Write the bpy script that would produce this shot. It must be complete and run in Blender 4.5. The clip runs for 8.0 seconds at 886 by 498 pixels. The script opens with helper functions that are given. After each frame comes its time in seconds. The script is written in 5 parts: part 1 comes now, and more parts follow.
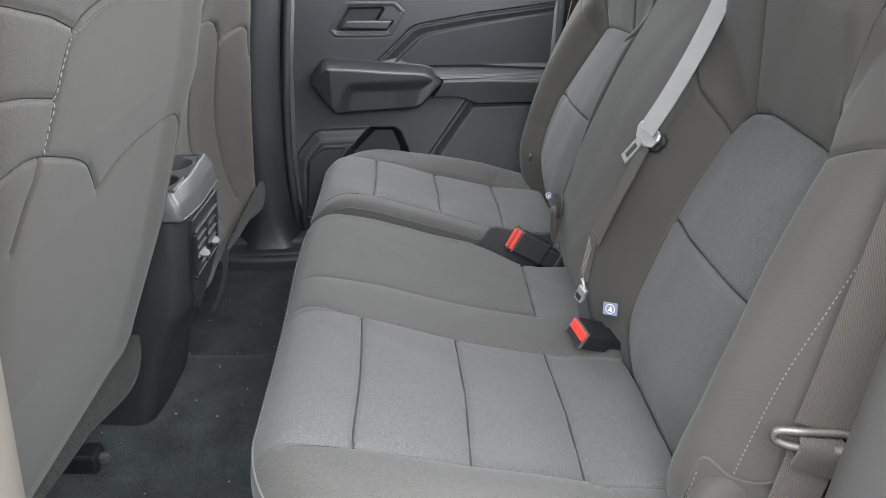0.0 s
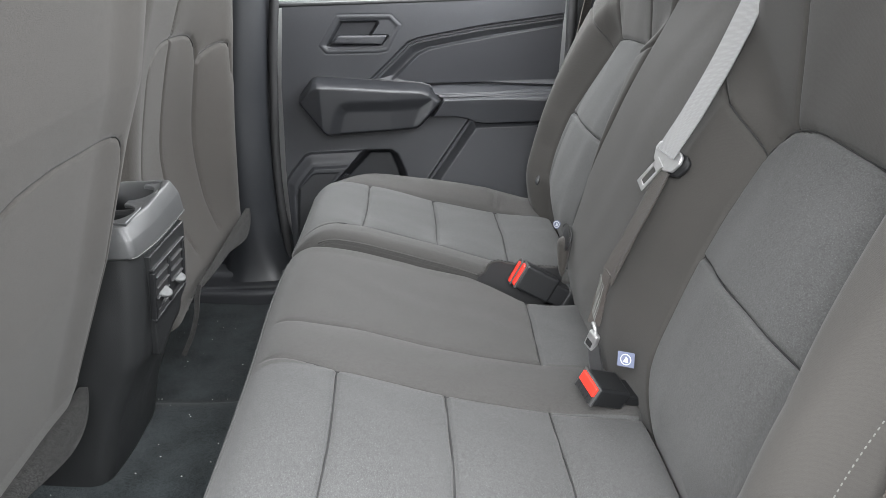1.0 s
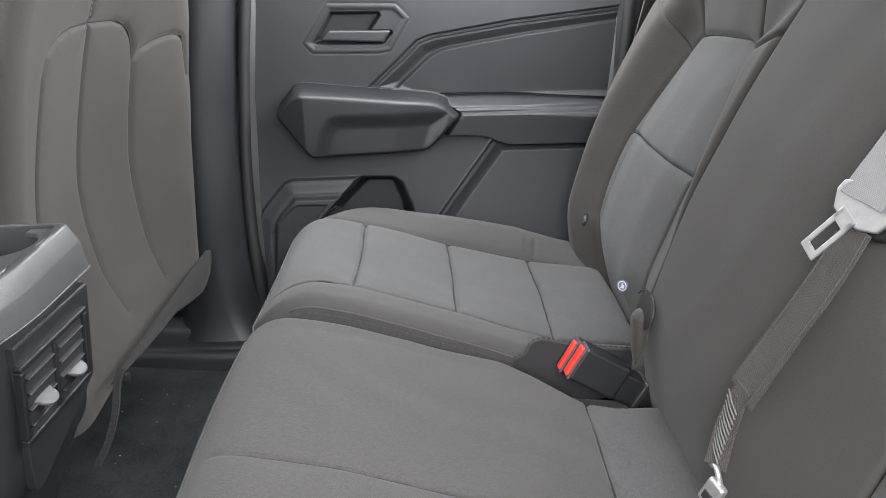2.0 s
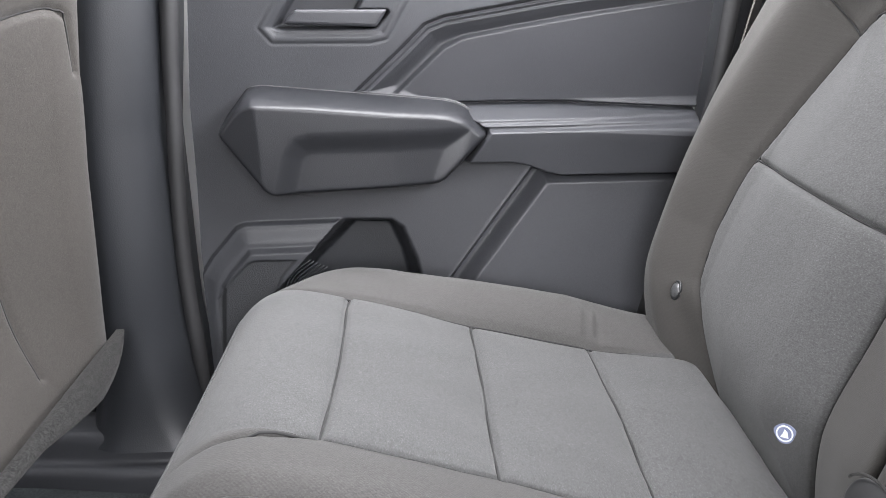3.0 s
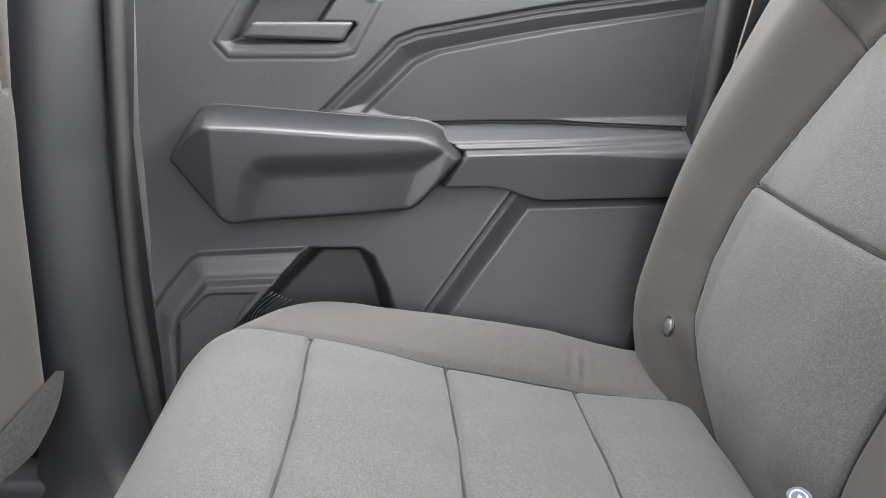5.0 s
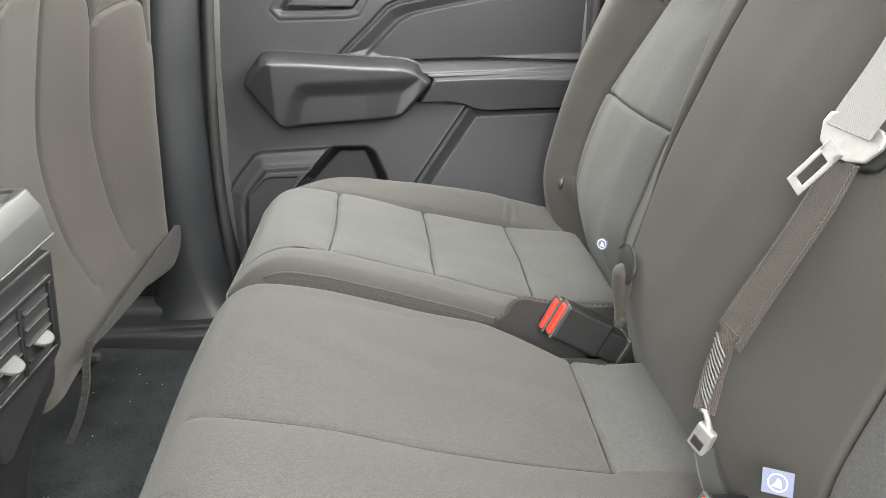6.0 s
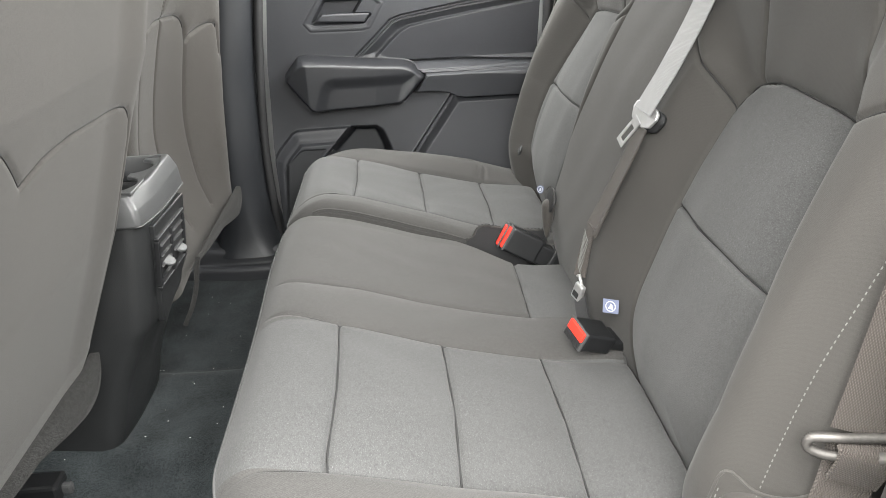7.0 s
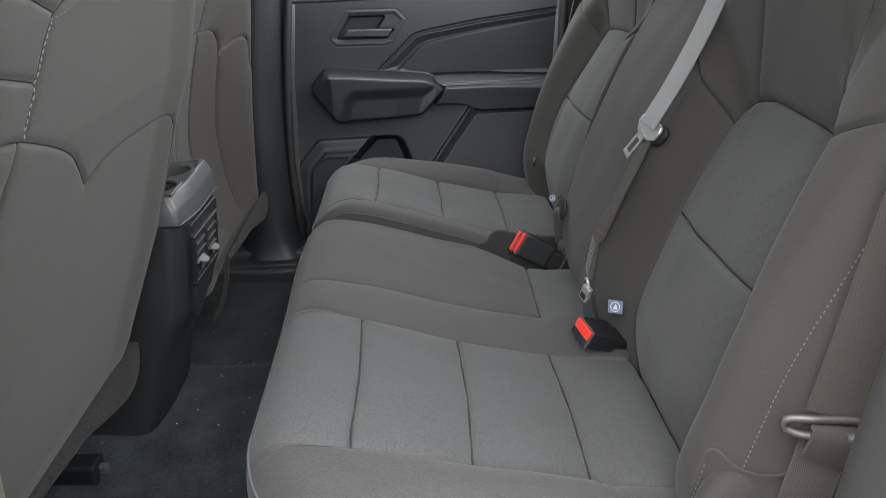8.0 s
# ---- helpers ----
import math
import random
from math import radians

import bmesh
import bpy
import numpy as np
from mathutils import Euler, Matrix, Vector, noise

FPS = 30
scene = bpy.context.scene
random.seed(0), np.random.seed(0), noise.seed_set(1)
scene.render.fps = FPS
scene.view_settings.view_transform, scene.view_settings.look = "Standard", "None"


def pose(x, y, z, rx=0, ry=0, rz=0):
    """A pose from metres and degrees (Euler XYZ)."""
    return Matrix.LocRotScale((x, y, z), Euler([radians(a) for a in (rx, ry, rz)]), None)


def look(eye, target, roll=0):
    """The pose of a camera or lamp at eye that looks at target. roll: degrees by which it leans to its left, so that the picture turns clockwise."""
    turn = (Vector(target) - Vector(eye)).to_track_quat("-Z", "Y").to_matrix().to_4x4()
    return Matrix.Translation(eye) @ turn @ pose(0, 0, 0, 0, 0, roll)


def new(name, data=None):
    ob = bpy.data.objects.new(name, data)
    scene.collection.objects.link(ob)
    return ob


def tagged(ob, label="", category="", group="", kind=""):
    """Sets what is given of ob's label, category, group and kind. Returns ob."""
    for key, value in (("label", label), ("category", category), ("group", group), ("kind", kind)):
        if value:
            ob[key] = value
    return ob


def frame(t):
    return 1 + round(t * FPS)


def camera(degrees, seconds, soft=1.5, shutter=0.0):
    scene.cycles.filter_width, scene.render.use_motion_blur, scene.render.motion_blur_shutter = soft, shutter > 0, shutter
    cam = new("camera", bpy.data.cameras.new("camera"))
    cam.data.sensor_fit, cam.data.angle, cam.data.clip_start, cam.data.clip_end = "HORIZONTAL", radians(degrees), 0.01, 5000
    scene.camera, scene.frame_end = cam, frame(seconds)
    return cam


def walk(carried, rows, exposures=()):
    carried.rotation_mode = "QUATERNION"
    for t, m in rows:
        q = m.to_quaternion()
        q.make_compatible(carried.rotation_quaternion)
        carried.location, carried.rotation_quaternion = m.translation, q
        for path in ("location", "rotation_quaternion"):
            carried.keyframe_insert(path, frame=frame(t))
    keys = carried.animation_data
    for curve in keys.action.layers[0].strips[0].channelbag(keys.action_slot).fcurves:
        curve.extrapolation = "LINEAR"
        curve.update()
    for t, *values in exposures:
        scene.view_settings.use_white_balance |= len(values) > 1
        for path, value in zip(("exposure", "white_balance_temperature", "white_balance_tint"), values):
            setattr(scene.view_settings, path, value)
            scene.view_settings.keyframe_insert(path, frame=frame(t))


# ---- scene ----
cam = camera(60.0, 8.0, soft=0.5)
PATH = [
    (0, (0.079, -1.275, 0.982), (0.159, 0.546, 0.159), -1.2),
    (0.5, (0.091, -1.232, 0.972), (0.154, 0.598, 0.167), -1.6),
    (1, (0.125, -1.12, 0.94), (0.164, 0.725, 0.168), -1.9),
    (1.5, (0.125, -0.948, 0.895), (0.159, 0.911, 0.158), -1.5),
    (1.7, (0.109, -0.863, 0.87), (0.156, 1.002, 0.148), -1.1),
    (2.8, (0.101, -0.332, 0.793), (0.113, 1.528, 0.058), -1.7),
    (3, (0.087, -0.266, 0.772), (0.138, 1.603, 0.061), -1.1),
    (3.5, (0.096, -0.15, 0.769), (0.164, 1.734, 0.103), -1.0),
    (4, (0.098, -0.11, 0.767), (0.186, 1.779, 0.116), -0.9),
    (4.2, (0.102, -0.105, 0.766), (0.19, 1.784, 0.115), -0.9),
    (5.3, (0.101, -0.294, 0.757), (0.203, 1.581, 0.071), -0.8),
    (5.5, (0.102, -0.395, 0.772), (0.199, 1.472, 0.063), -1.1),
    (6, (0.097, -0.709, 0.808), (0.209, 1.138, 0.049), -1.9),
    (6.5, (0.091, -1.026, 0.862), (0.198, 0.804, 0.062), -2.7),
    (7, (0.101, -1.19, 0.927), (0.192, 0.639, 0.122), -3.0),
    (7.5, (0.101, -1.277, 0.951), (0.171, 0.564, 0.171), -2.8),
    (8, (0.095, -1.27, 0.945), (0.148, 0.573, 0.17), -2.5),
]
# the picture's own brightening and tint along the way: seconds, stops, kelvin, tint
LOOKS = [(0, 0.71, 6450, 9), (0.5, 0.71, 6450, 9), (1, 0.88, 6500, 10), (1.5, 0.8, 6550, 11), (3, 1.51, 6500, 14), (3.5, 1.56, 6500, 14), (4, 1.58, 6500, 14),
         (5.5, 1.6, 6850, 10), (6, 1.53, 7050, 8), (6.5, 1.29, 7100, 8), (7, 1.14, 6850, 9), (7.5, 0.63, 6550, 10), (8, -0.01, 6500, 10)]
walk(cam, [(t, look(eye, target, roll)) for t, eye, target, roll in PATH], LOOKS)

# ---- world, daylight ----
world = bpy.data.worlds.new("sky")
scene.world = world
world.use_nodes = True
wn = world.node_tree.nodes
sky = wn.new("ShaderNodeTexSky")
sky.sky_type, sky.sun_disc = "NISHITA", False
sky.sun_elevation, sky.sun_rotation = radians(48), radians(200)
sky.dust_density, sky.air_density = 4.0, 1.5
hazy = wn.new("ShaderNodeMix")
hazy.data_type = "RGBA"
hazy.inputs[0].default_value = 0.75
hazy.inputs[7].default_value = (9.0, 9.3, 9.6, 1)
world.node_tree.links.new(sky.outputs[0], hazy.inputs[6])
world.node_tree.links.new(hazy.outputs[2], wn["Background"].inputs[0])
wn["Background"].inputs[1].default_value = 0.07
sun = new("sun", bpy.data.lights.new("sun", "SUN"))
sun.data.energy, sun.data.angle, sun.data.color = 0.7, radians(25), (1.0, 0.96, 0.9)
sun.matrix_world = look((-1.0, -1.6, 4.0), (0, 0, 0))


def opening_lamp(name, eye, target, width, height, power):
    """An added area lamp that stands in for sky light at a window or doorway."""
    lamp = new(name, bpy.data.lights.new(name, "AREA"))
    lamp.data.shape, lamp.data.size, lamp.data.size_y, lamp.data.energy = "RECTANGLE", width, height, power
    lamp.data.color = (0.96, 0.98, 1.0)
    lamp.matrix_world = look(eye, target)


# Powers and aims set to brighten seats and door; most openings are unseen.
opening_lamp("windscreen_light", (-1.35, 0, 1.10), (0.0, 0, 0.45), 1.3, 0.45, 4)
opening_lamp("rear_window_light", (0.76, 0.10, 1.09), (-0.20, 0.28, 0.50), 0.9, 0.22, 20)
opening_lamp("far_window_light", (0.12, 0.735, 0.99), (0.10, 0.66, 0.40), 0.62, 0.32, 7.5)
opening_lamp("far_front_window_light", (-0.75, 0.79, 1.02), (-0.4, -0.3, 0.45), 0.62, 0.34, 0.5)
opening_lamp("near_front_window_fill", (-0.75, -0.82, 1.02), (0.45, 0.28, 0.64), 0.62, 0.34, 50)
# Added fill lamp outside the doorway, larger than the opening, for open-sky light.
opening_lamp("door_opening_fill", (0.20, -1.70, 1.80), (0.08, -0.40, 0.45), 2.0, 1.7, 180)
scene.view_settings.exposure = 0.4


# ---- materials ----
def material(name, colour, rough=0.6, metal=0.0, grain=0.0, grain_size=0.001, relief=0.0, stain=0.0, stain_size=0.08,
             sheen=0.0, sheen_rough=0.5, fleck=0.0, twill=0.0, weave_depth=0.12, stretch=(1, 1, 1), spec=0.5, cells=False, check=None):
    """A procedural surface: colour with fine grain, broad stains, bump, sheen and pale flecks."""
    m = bpy.data.materials.new(name)
    m.use_nodes = True
    nodes, links = m.node_tree.nodes, m.node_tree.links
    b = nodes["Principled BSDF"]
    b.inputs["Roughness"].default_value, b.inputs["Metallic"].default_value = rough, metal
    b.inputs["Sheen Weight"].default_value, b.inputs["Sheen Roughness"].default_value = sheen, sheen_rough
    b.inputs["Specular IOR Level"].default_value = spec
    coord = nodes.new("ShaderNodeTexCoord")
    mapping = nodes.new("ShaderNodeMapping")
    mapping.inputs["Scale"].default_value = stretch
    links.new(coord.outputs["Object"], mapping.inputs[0])

    def noise_at(size, detail=3.0):
        n = nodes.new("ShaderNodeTexNoise")
        n.inputs["Scale"].default_value, n.inputs["Detail"].default_value = 1.0 / size, detail
        links.new(mapping.outputs[0], n.inputs["Vector"])
        return n.outputs["Fac"]

    def maths(op, a, c):
        n = nodes.new("ShaderNodeMath")
        n.operation = op
        for i, v in enumerate((a, c)):
            if isinstance(v, (int, float)):
                n.inputs[i].default_value = v
            else:
                links.new(v, n.inputs[i])
        return n.outputs[0]

    fine, broad = noise_at(grain_size), noise_at(stain_size, 4.0)
    tufts = noise_at(grain_size * 3.0, 3.0)
    if cells:
        yarn = nodes.new("ShaderNodeTexVoronoi")
        yarn.inputs["Scale"].default_value = 1.0 / grain_size
        links.new(mapping.outputs[0], yarn.inputs["Vector"])
        tone = nodes.new("ShaderNodeSeparateColor")
        links.new(yarn.outputs["Color"], tone.inputs[0])
        fine = tone.outputs[0]
    value = maths("ADD", 1.0, maths("ADD", maths("MULTIPLY", maths("SUBTRACT", fine, 0.5), 2 * grain),
                                    maths("MULTIPLY", maths("SUBTRACT", broad, 0.5), 2 * stain)))
    value = maths("ADD", value, maths("MULTIPLY", maths("SUBTRACT", tufts, 0.5), 0.7 * grain))
    height = fine
    if twill:
        run = nodes.new("ShaderNodeVectorMath")
        run.operation = "DOT_PRODUCT"
        run.inputs[1].default_value = (0.58, 0.80, 0.12)
        links.new(coord.outputs["Object"], run.inputs[0])
        phase = maths("ADD", maths("MULTIPLY", run.outputs["Value"], 6.2832 / twill), maths("MULTIPLY", fine, 0.6))
        weave = maths("MULTIPLY", maths("ADD", maths("SINE", phase, 0.0), 1.0), 0.5)
        value = maths("MULTIPLY", value, maths("ADD", 1.0 - weave_depth / 2, maths("MULTIPLY", weave, weave_depth)))
        height = maths("ADD", height, maths("MULTIPLY", weave, 2.5 * weave_depth))
    if check:
        # plain weave: threads over and under, in metres across and along the strap
        flat = nodes.new("ShaderNodeSeparateXYZ")
        links.new(coord.outputs["UV"], flat.inputs[0])
        over = maths("SINE", maths("MULTIPLY", flat.outputs[0], 6.2832 / check[0]), 0.0)
        under = maths("SINE", maths("MULTIPLY", flat.outputs[1], 6.2832 / check[1]), 0.0)
        weave = maths("MULTIPLY", maths("ADD", maths("MULTIPLY", over, under), 1.0), 0.5)
        value = maths("MULTIPLY", value, maths("ADD", 1.0 - weave_depth / 2, maths("MULTIPLY", weave, weave_depth)))
        height = weave
    scale = nodes.new("ShaderNodeVectorMath")
    scale.operation = "SCALE"
    scale.inputs[0].default_value = colour
    links.new(value, scale.inputs["Scale"])
    out = scale.outputs[0]
    if fleck:
        spots = noise_at(grain_size * 0.8, 1.0)
        ramp = nodes.new("ShaderNodeMapRange")
        ramp.inputs[1].default_value, ramp.inputs[2].default_value, ramp.inputs[4].default_value = 0.62, 0.74, fleck
        links.new(spots, ramp.inputs[0])
        mix = nodes.new("ShaderNodeMix")
        mix.data_type = "RGBA"
        links.new(ramp.outputs[0], mix.inputs[0])
        links.new(out, mix.inputs[6])
        mix.inputs[7].default_value = (*[min(1.0, c * 3.2) for c in colour], 1)
        out = mix.outputs[2]
    links.new(out, b.inputs["Base Color"])
    rv = maths("ADD", rough, maths("MULTIPLY", maths("SUBTRACT", broad, 0.5), 0.16))
    links.new(rv, b.inputs["Roughness"])
    if relief:
        bump = nodes.new("ShaderNodeBump")
        bump.inputs["Strength"].default_value, bump.inputs["Distance"].default_value = 1.0, relief
        links.new(height, bump.inputs["Height"])
        links.new(bump.outputs[0], b.inputs["Normal"])
    return m


M_INSERT = material("knit_fabric", (0.0510, 0.0513, 0.0512), 0.88, grain=0.52, grain_size=0.0013, relief=0.0004, stain=0.08, stain_size=0.09, sheen=0.08, fleck=0.28, stretch=(1.0, 0.5, 1.0), spec=0.2)
M_BOLSTER = material("woven_fabric", (0.0412, 0.0400, 0.0386), 0.82, grain=0.18, grain_size=0.0009, relief=0.0001, twill=0.0021, weave_depth=0.13, stain=0.15, stain_size=0.12, sheen=0.08, spec=0.2, stretch=(0.6, 1.0, 1.0), cells=True)
# Brown ribbed bolster twill, its colour darkened where the backs catch less light.
M_TWILLSHADED = material("ribbed_twill_shaded", (0.0343, 0.0325, 0.0302), 0.80, grain=0.34, grain_size=0.0007, relief=0.0002, twill=0.0017, weave_depth=0.05, stain=0.15, stain_size=0.12, sheen=0.08, spec=0.2)
M_SEATBACK = material("seatback_vinyl", (0.0288, 0.0259, 0.0230), 0.72, grain=0.32, grain_size=0.0010, relief=0.0001, stain=0.18, stain_size=0.12, sheen=0.10, spec=0.3, cells=True)
M_DOOR = material("door_plastic", (0.0302, 0.0314, 0.0350), 0.48, grain=0.25, grain_size=0.0012, relief=0.00022, stain=0.16, stain_size=0.12, spec=0.4)
M_ARM = material("armrest_vinyl", (0.0125, 0.0132, 0.0154), 0.42, grain=0.3, grain_size=0.0011, relief=0.0002, stain=0.15, stain_size=0.08, spec=0.45)
M_INLAY = material("inlay_plastic", (0.0248, 0.0256, 0.0292), 0.45, grain=0.2, grain_size=0.0012, relief=0.00018, stain=0.14, stain_size=0.12, spec=0.4)
M_DARK = material("black_plastic", (0.008, 0.0084, 0.0092), 0.45, grain=0.12, grain_size=0.0014, relief=0.0002, stain=0.12)
M_TRIM = material("pillar_plastic", (0.0175, 0.0188, 0.0214), 0.42, grain=0.12, grain_size=0.0015, relief=0.0002, stain=0.10, stain_size=0.2)
M_CONSOLE = material("console_plastic", (0.0145, 0.0152, 0.0158), 0.42, grain=0.3, grain_size=0.0014, relief=0.0003, stain=0.22, stain_size=0.05, fleck=0.08)
M_CAP = material("console_cap_plastic", (0.047, 0.048, 0.049), 0.38, grain=0.5, grain_size=0.0013, relief=0.00025, stain=0.3, stain_size=0.02, fleck=0.3)
M_CARPET = material("carpet", (0.0250, 0.0292, 0.0310), 0.95, grain=0.5, grain_size=0.0013, relief=0.0012, stain=0.9, stain_size=0.07, sheen=0.06, fleck=0.1, spec=0.1, cells=True)
M_FELT = material("grey_felt", (0.0200, 0.0196, 0.0192), 0.95, grain=0.5, grain_size=0.0014, relief=0.0006, stain=0.15, sheen=0.05, fleck=0.15, spec=0.1, cells=True)
M_WEB = material("belt_webbing", (0.039, 0.0322, 0.0275), 0.7, grain=0.2, grain_size=0.0009, relief=0.0009, sheen=0.06, check=(0.0022, 0.0046), weave_depth=0.6)
M_WEBGREY = material("pale_belt_webbing", (0.155, 0.155, 0.157), 0.6, grain=0.15, grain_size=0.0010, relief=0.0004, check=(0.0021, 0.0036), weave_depth=0.25, sheen=0.2)
M_STEEL = material("brushed_steel", (0.55, 0.55, 0.55), 0.40, metal=0.85, grain=0.15, grain_size=0.0008, relief=0.0001, stain=0.2, stain_size=0.01)
M_WORN = material("worn_steel", (0.10, 0.095, 0.09), 0.52, metal=0.7, grain=0.3, grain_size=0.003, relief=0.0001, stain=0.3, stain_size=0.02)
M_RED = material("red_plastic", (0.72, 0.035, 0.022), 0.35, grain=0.05, relief=0.0)
M_RUBBER = material("rubber", (0.014, 0.014, 0.015), 0.6, grain=0.1)
M_THREAD = material("thread", (0.105, 0.105, 0.10), 0.8, grain=0.2, grain_size=0.0005)
# Dark for real stitches and for the shade painted into seam grooves.
M_THREADSHADE = material("dark_thread_and_shade", (0.014, 0.014, 0.014), 0.9)
M_PIPING = material("piping", (0.062, 0.062, 0.062), 0.75, grain=0.2, grain_size=0.0008, relief=0.0002)
M_TAG = material("tag_cloth", (0.10, 0.115, 0.175), 0.8, grain=0.1)
M_WHITE = material("white_print", (0.42, 0.44, 0.48), 0.7)
# Pillar trim made pale in colour for the outdoor light on it.
M_TRIMLIT = material("lit_trim_plastic", (0.135, 0.122, 0.106), 0.6, grain=0.1, grain_size=0.0015, relief=0.0002, stain=0.1, stain_size=0.2)
M_MIDTRIM = material("grey_trim_plastic", (0.034, 0.033, 0.032), 0.55, grain=0.12, grain_size=0.0015, relief=0.0002, stain=0.1, stain_size=0.2)
M_LINER = material("headliner", (0.34, 0.34, 0.33), 0.9, grain=0.1, stain=0.05)
M_GROUND = material("concrete", (0.30, 0.30, 0.29), 0.95, grain=0.4, grain_size=0.01, relief=0.003, stain=0.2, stain_size=0.8)
M_GRILLE = material("speaker_cloth", (0.014, 0.015, 0.017), 0.7, grain=0.3, grain_size=0.0016, relief=0.0008)
M_PAINT = material("body_paint", (0.30, 0.30, 0.30), 0.4, stain=0.04)
M_LINT = material("lint", (0.5, 0.5, 0.48), 0.9)

M_GLASS = bpy.data.materials.new("window_glass")
M_GLASS.use_nodes = True
gn, gl = M_GLASS.node_tree.nodes, M_GLASS.node_tree.links
clear, shine, pane_mix = gn.new("ShaderNodeBsdfTransparent"), gn.new("ShaderNodeBsdfGlossy"), gn.new("ShaderNodeMixShader")
# Tint added to hold back light through the far window.
clear.inputs[0].default_value = (0.76, 0.78, 0.77, 1)
shine.inputs["Roughness"].default_value = 0.02
pane_mix.inputs[0].default_value = 0.05
gl.new(clear.outputs[0], pane_mix.inputs[1])
gl.new(shine.outputs[0], pane_mix.inputs[2])
gl.new(pane_mix.outputs[0], gn["Material Output"].inputs[0])


# ---- mesh helpers ----
def thing(name, label="", category="", group="", kind="", at=None):
    ob = new(name)
    ob.empty_display_size = 0.02
    if at is not None:
        ob.matrix_world = Matrix.Translation(at)
    return tagged(ob, label, category, group, kind)


def mesh_part(name, verts, faces, mat, parent=None, label="", smooth=True):
    me = bpy.data.meshes.new(name)
    me.from_pydata([tuple(v) for v in verts], [], [tuple(f) for f in faces])
    me.update()
    if smooth:
        me.polygons.foreach_set("use_smooth", [True] * len(me.polygons))
    me.materials.append(mat)
    ob = new(name, me)
    if parent is not None:
        ob.parent = parent
        ob.matrix_parent_inverse = parent.matrix_world.inverted()
    if label:
        ob["label"] = label
    return ob


def part(name, bm, mat, parent=None, label="", smooth=False):
    me = bpy.data.meshes.new(name)
    bmesh.ops.recalc_face_normals(bm, faces=bm.faces)
    bm.to_mesh(me)
    bm.free()
    if smooth:
        me.polygons.foreach_set("use_smooth", [True] * len(me.polygons))
    me.materials.append(mat)
    ob = new(name, me)
    if parent is not None:
        ob.parent = parent
        ob.matrix_parent_inverse = parent.matrix_world.inverted()
    if label:
        ob["label"] = label
    return ob


def box_bm(size, m=None, bevel=0.0, segments=2, taper=1.0):
    bm = bmesh.new()
    bmesh.ops.create_cube(bm, size=1.0)
    for v in bm.verts:
        k = taper if v.co.z > 0 else 1.0
        v.co = Vector((v.co.x * size[0] * k, v.co.y * size[1] * k, v.co.z * size[2]))
    if bevel:
        bmesh.ops.bevel(bm, geom=bm.edges[:], offset=bevel, segments=segments, affect="EDGES", profile=0.5)
    if m is not None:
        bmesh.ops.transform(bm, matrix=m, verts=bm.verts)
    return bm


def prism_bm(outline, thick, m=None, bevel=0.0, segments=2):
    """A plate with that outline (x, y), from z = 0 to thick."""
    bm = bmesh.new()
    low = [bm.verts.new((x, y, 0)) for x, y in outline]
    f = bm.faces.new(low)
    up = bmesh.ops.extrude_face_region(bm, geom=[f])
    for v in up["geom"]:
        if isinstance(v, bmesh.types.BMVert):
            v.co.z += thick
    if bevel:
        bmesh.ops.bevel(bm, geom=bm.edges[:], offset=bevel, segments=segments, affect="EDGES", profile=0.5)
    if m is not None:
        bmesh.ops.transform(bm, matrix=m, verts=bm.verts)
    return bm


def tube(name, pts, radius, mat, parent=None, label="", sides=8, closed=False):
    """A round cord along the points."""
    P = np.array(pts, float)
    n = len(P)
    T = np.gradient(P, axis=0)
    if closed:
        T = np.roll(P, -1, 0) - np.roll(P, 1, 0)
    T /= np.linalg.norm(T, axis=1)[:, None] + 1e-12
    ref = np.array([0.31, 0.17, 0.93])
    A = np.cross(T, ref)
    A /= np.linalg.norm(A, axis=1)[:, None] + 1e-12
    B = np.cross(T, A)
    ang = np.linspace(0, 2 * np.pi, sides, endpoint=False)
    V = (P[:, None, :] + radius * (np.cos(ang)[None, :, None] * A[:, None, :] + np.sin(ang)[None, :, None] * B[:, None, :])).reshape(-1, 3)
    F = []
    for i in range(n if closed else n - 1):
        j = (i + 1) % n
        for k in range(sides):
            F.append((i * sides + k, i * sides + (k + 1) % sides, j * sides + (k + 1) % sides, j * sides + k))
    if not closed:
        F += [tuple(range(sides))[::-1], tuple((n - 1) * sides + k for k in range(sides))]
    return mesh_part(name, V, F, mat, parent, label)


def smooth_line(pts, step):
    """Points at even steps along a smooth curve through pts (any dimension)."""
    P = np.array(pts, float)
    Q = np.vstack([2 * P[0] - P[1], P, 2 * P[-1] - P[-2]])
    out = []
    for i in range(1, len(Q) - 2):
        t = np.linspace(0, 1, 24, endpoint=False)[:, None]
        a, b, c, d = Q[i - 1], Q[i], Q[i + 1], Q[i + 2]
        out.append(0.5 * (2 * b + (c - a) * t + (2 * a - 5 * b + 4 * c - d) * t ** 2 + (3 * b - a - 3 * c + d) * t ** 3))
    C = np.vstack(out + [P[-1:]])
    s = np.r_[0, np.cumsum(np.linalg.norm(np.diff(C, axis=0), axis=1))]
    u = np.linspace(0, s[-1], max(2, int(round(s[-1] / step)) + 1))
    return np.stack([np.interp(u, s, C[:, k]) for k in range(C.shape[1])], 1), u


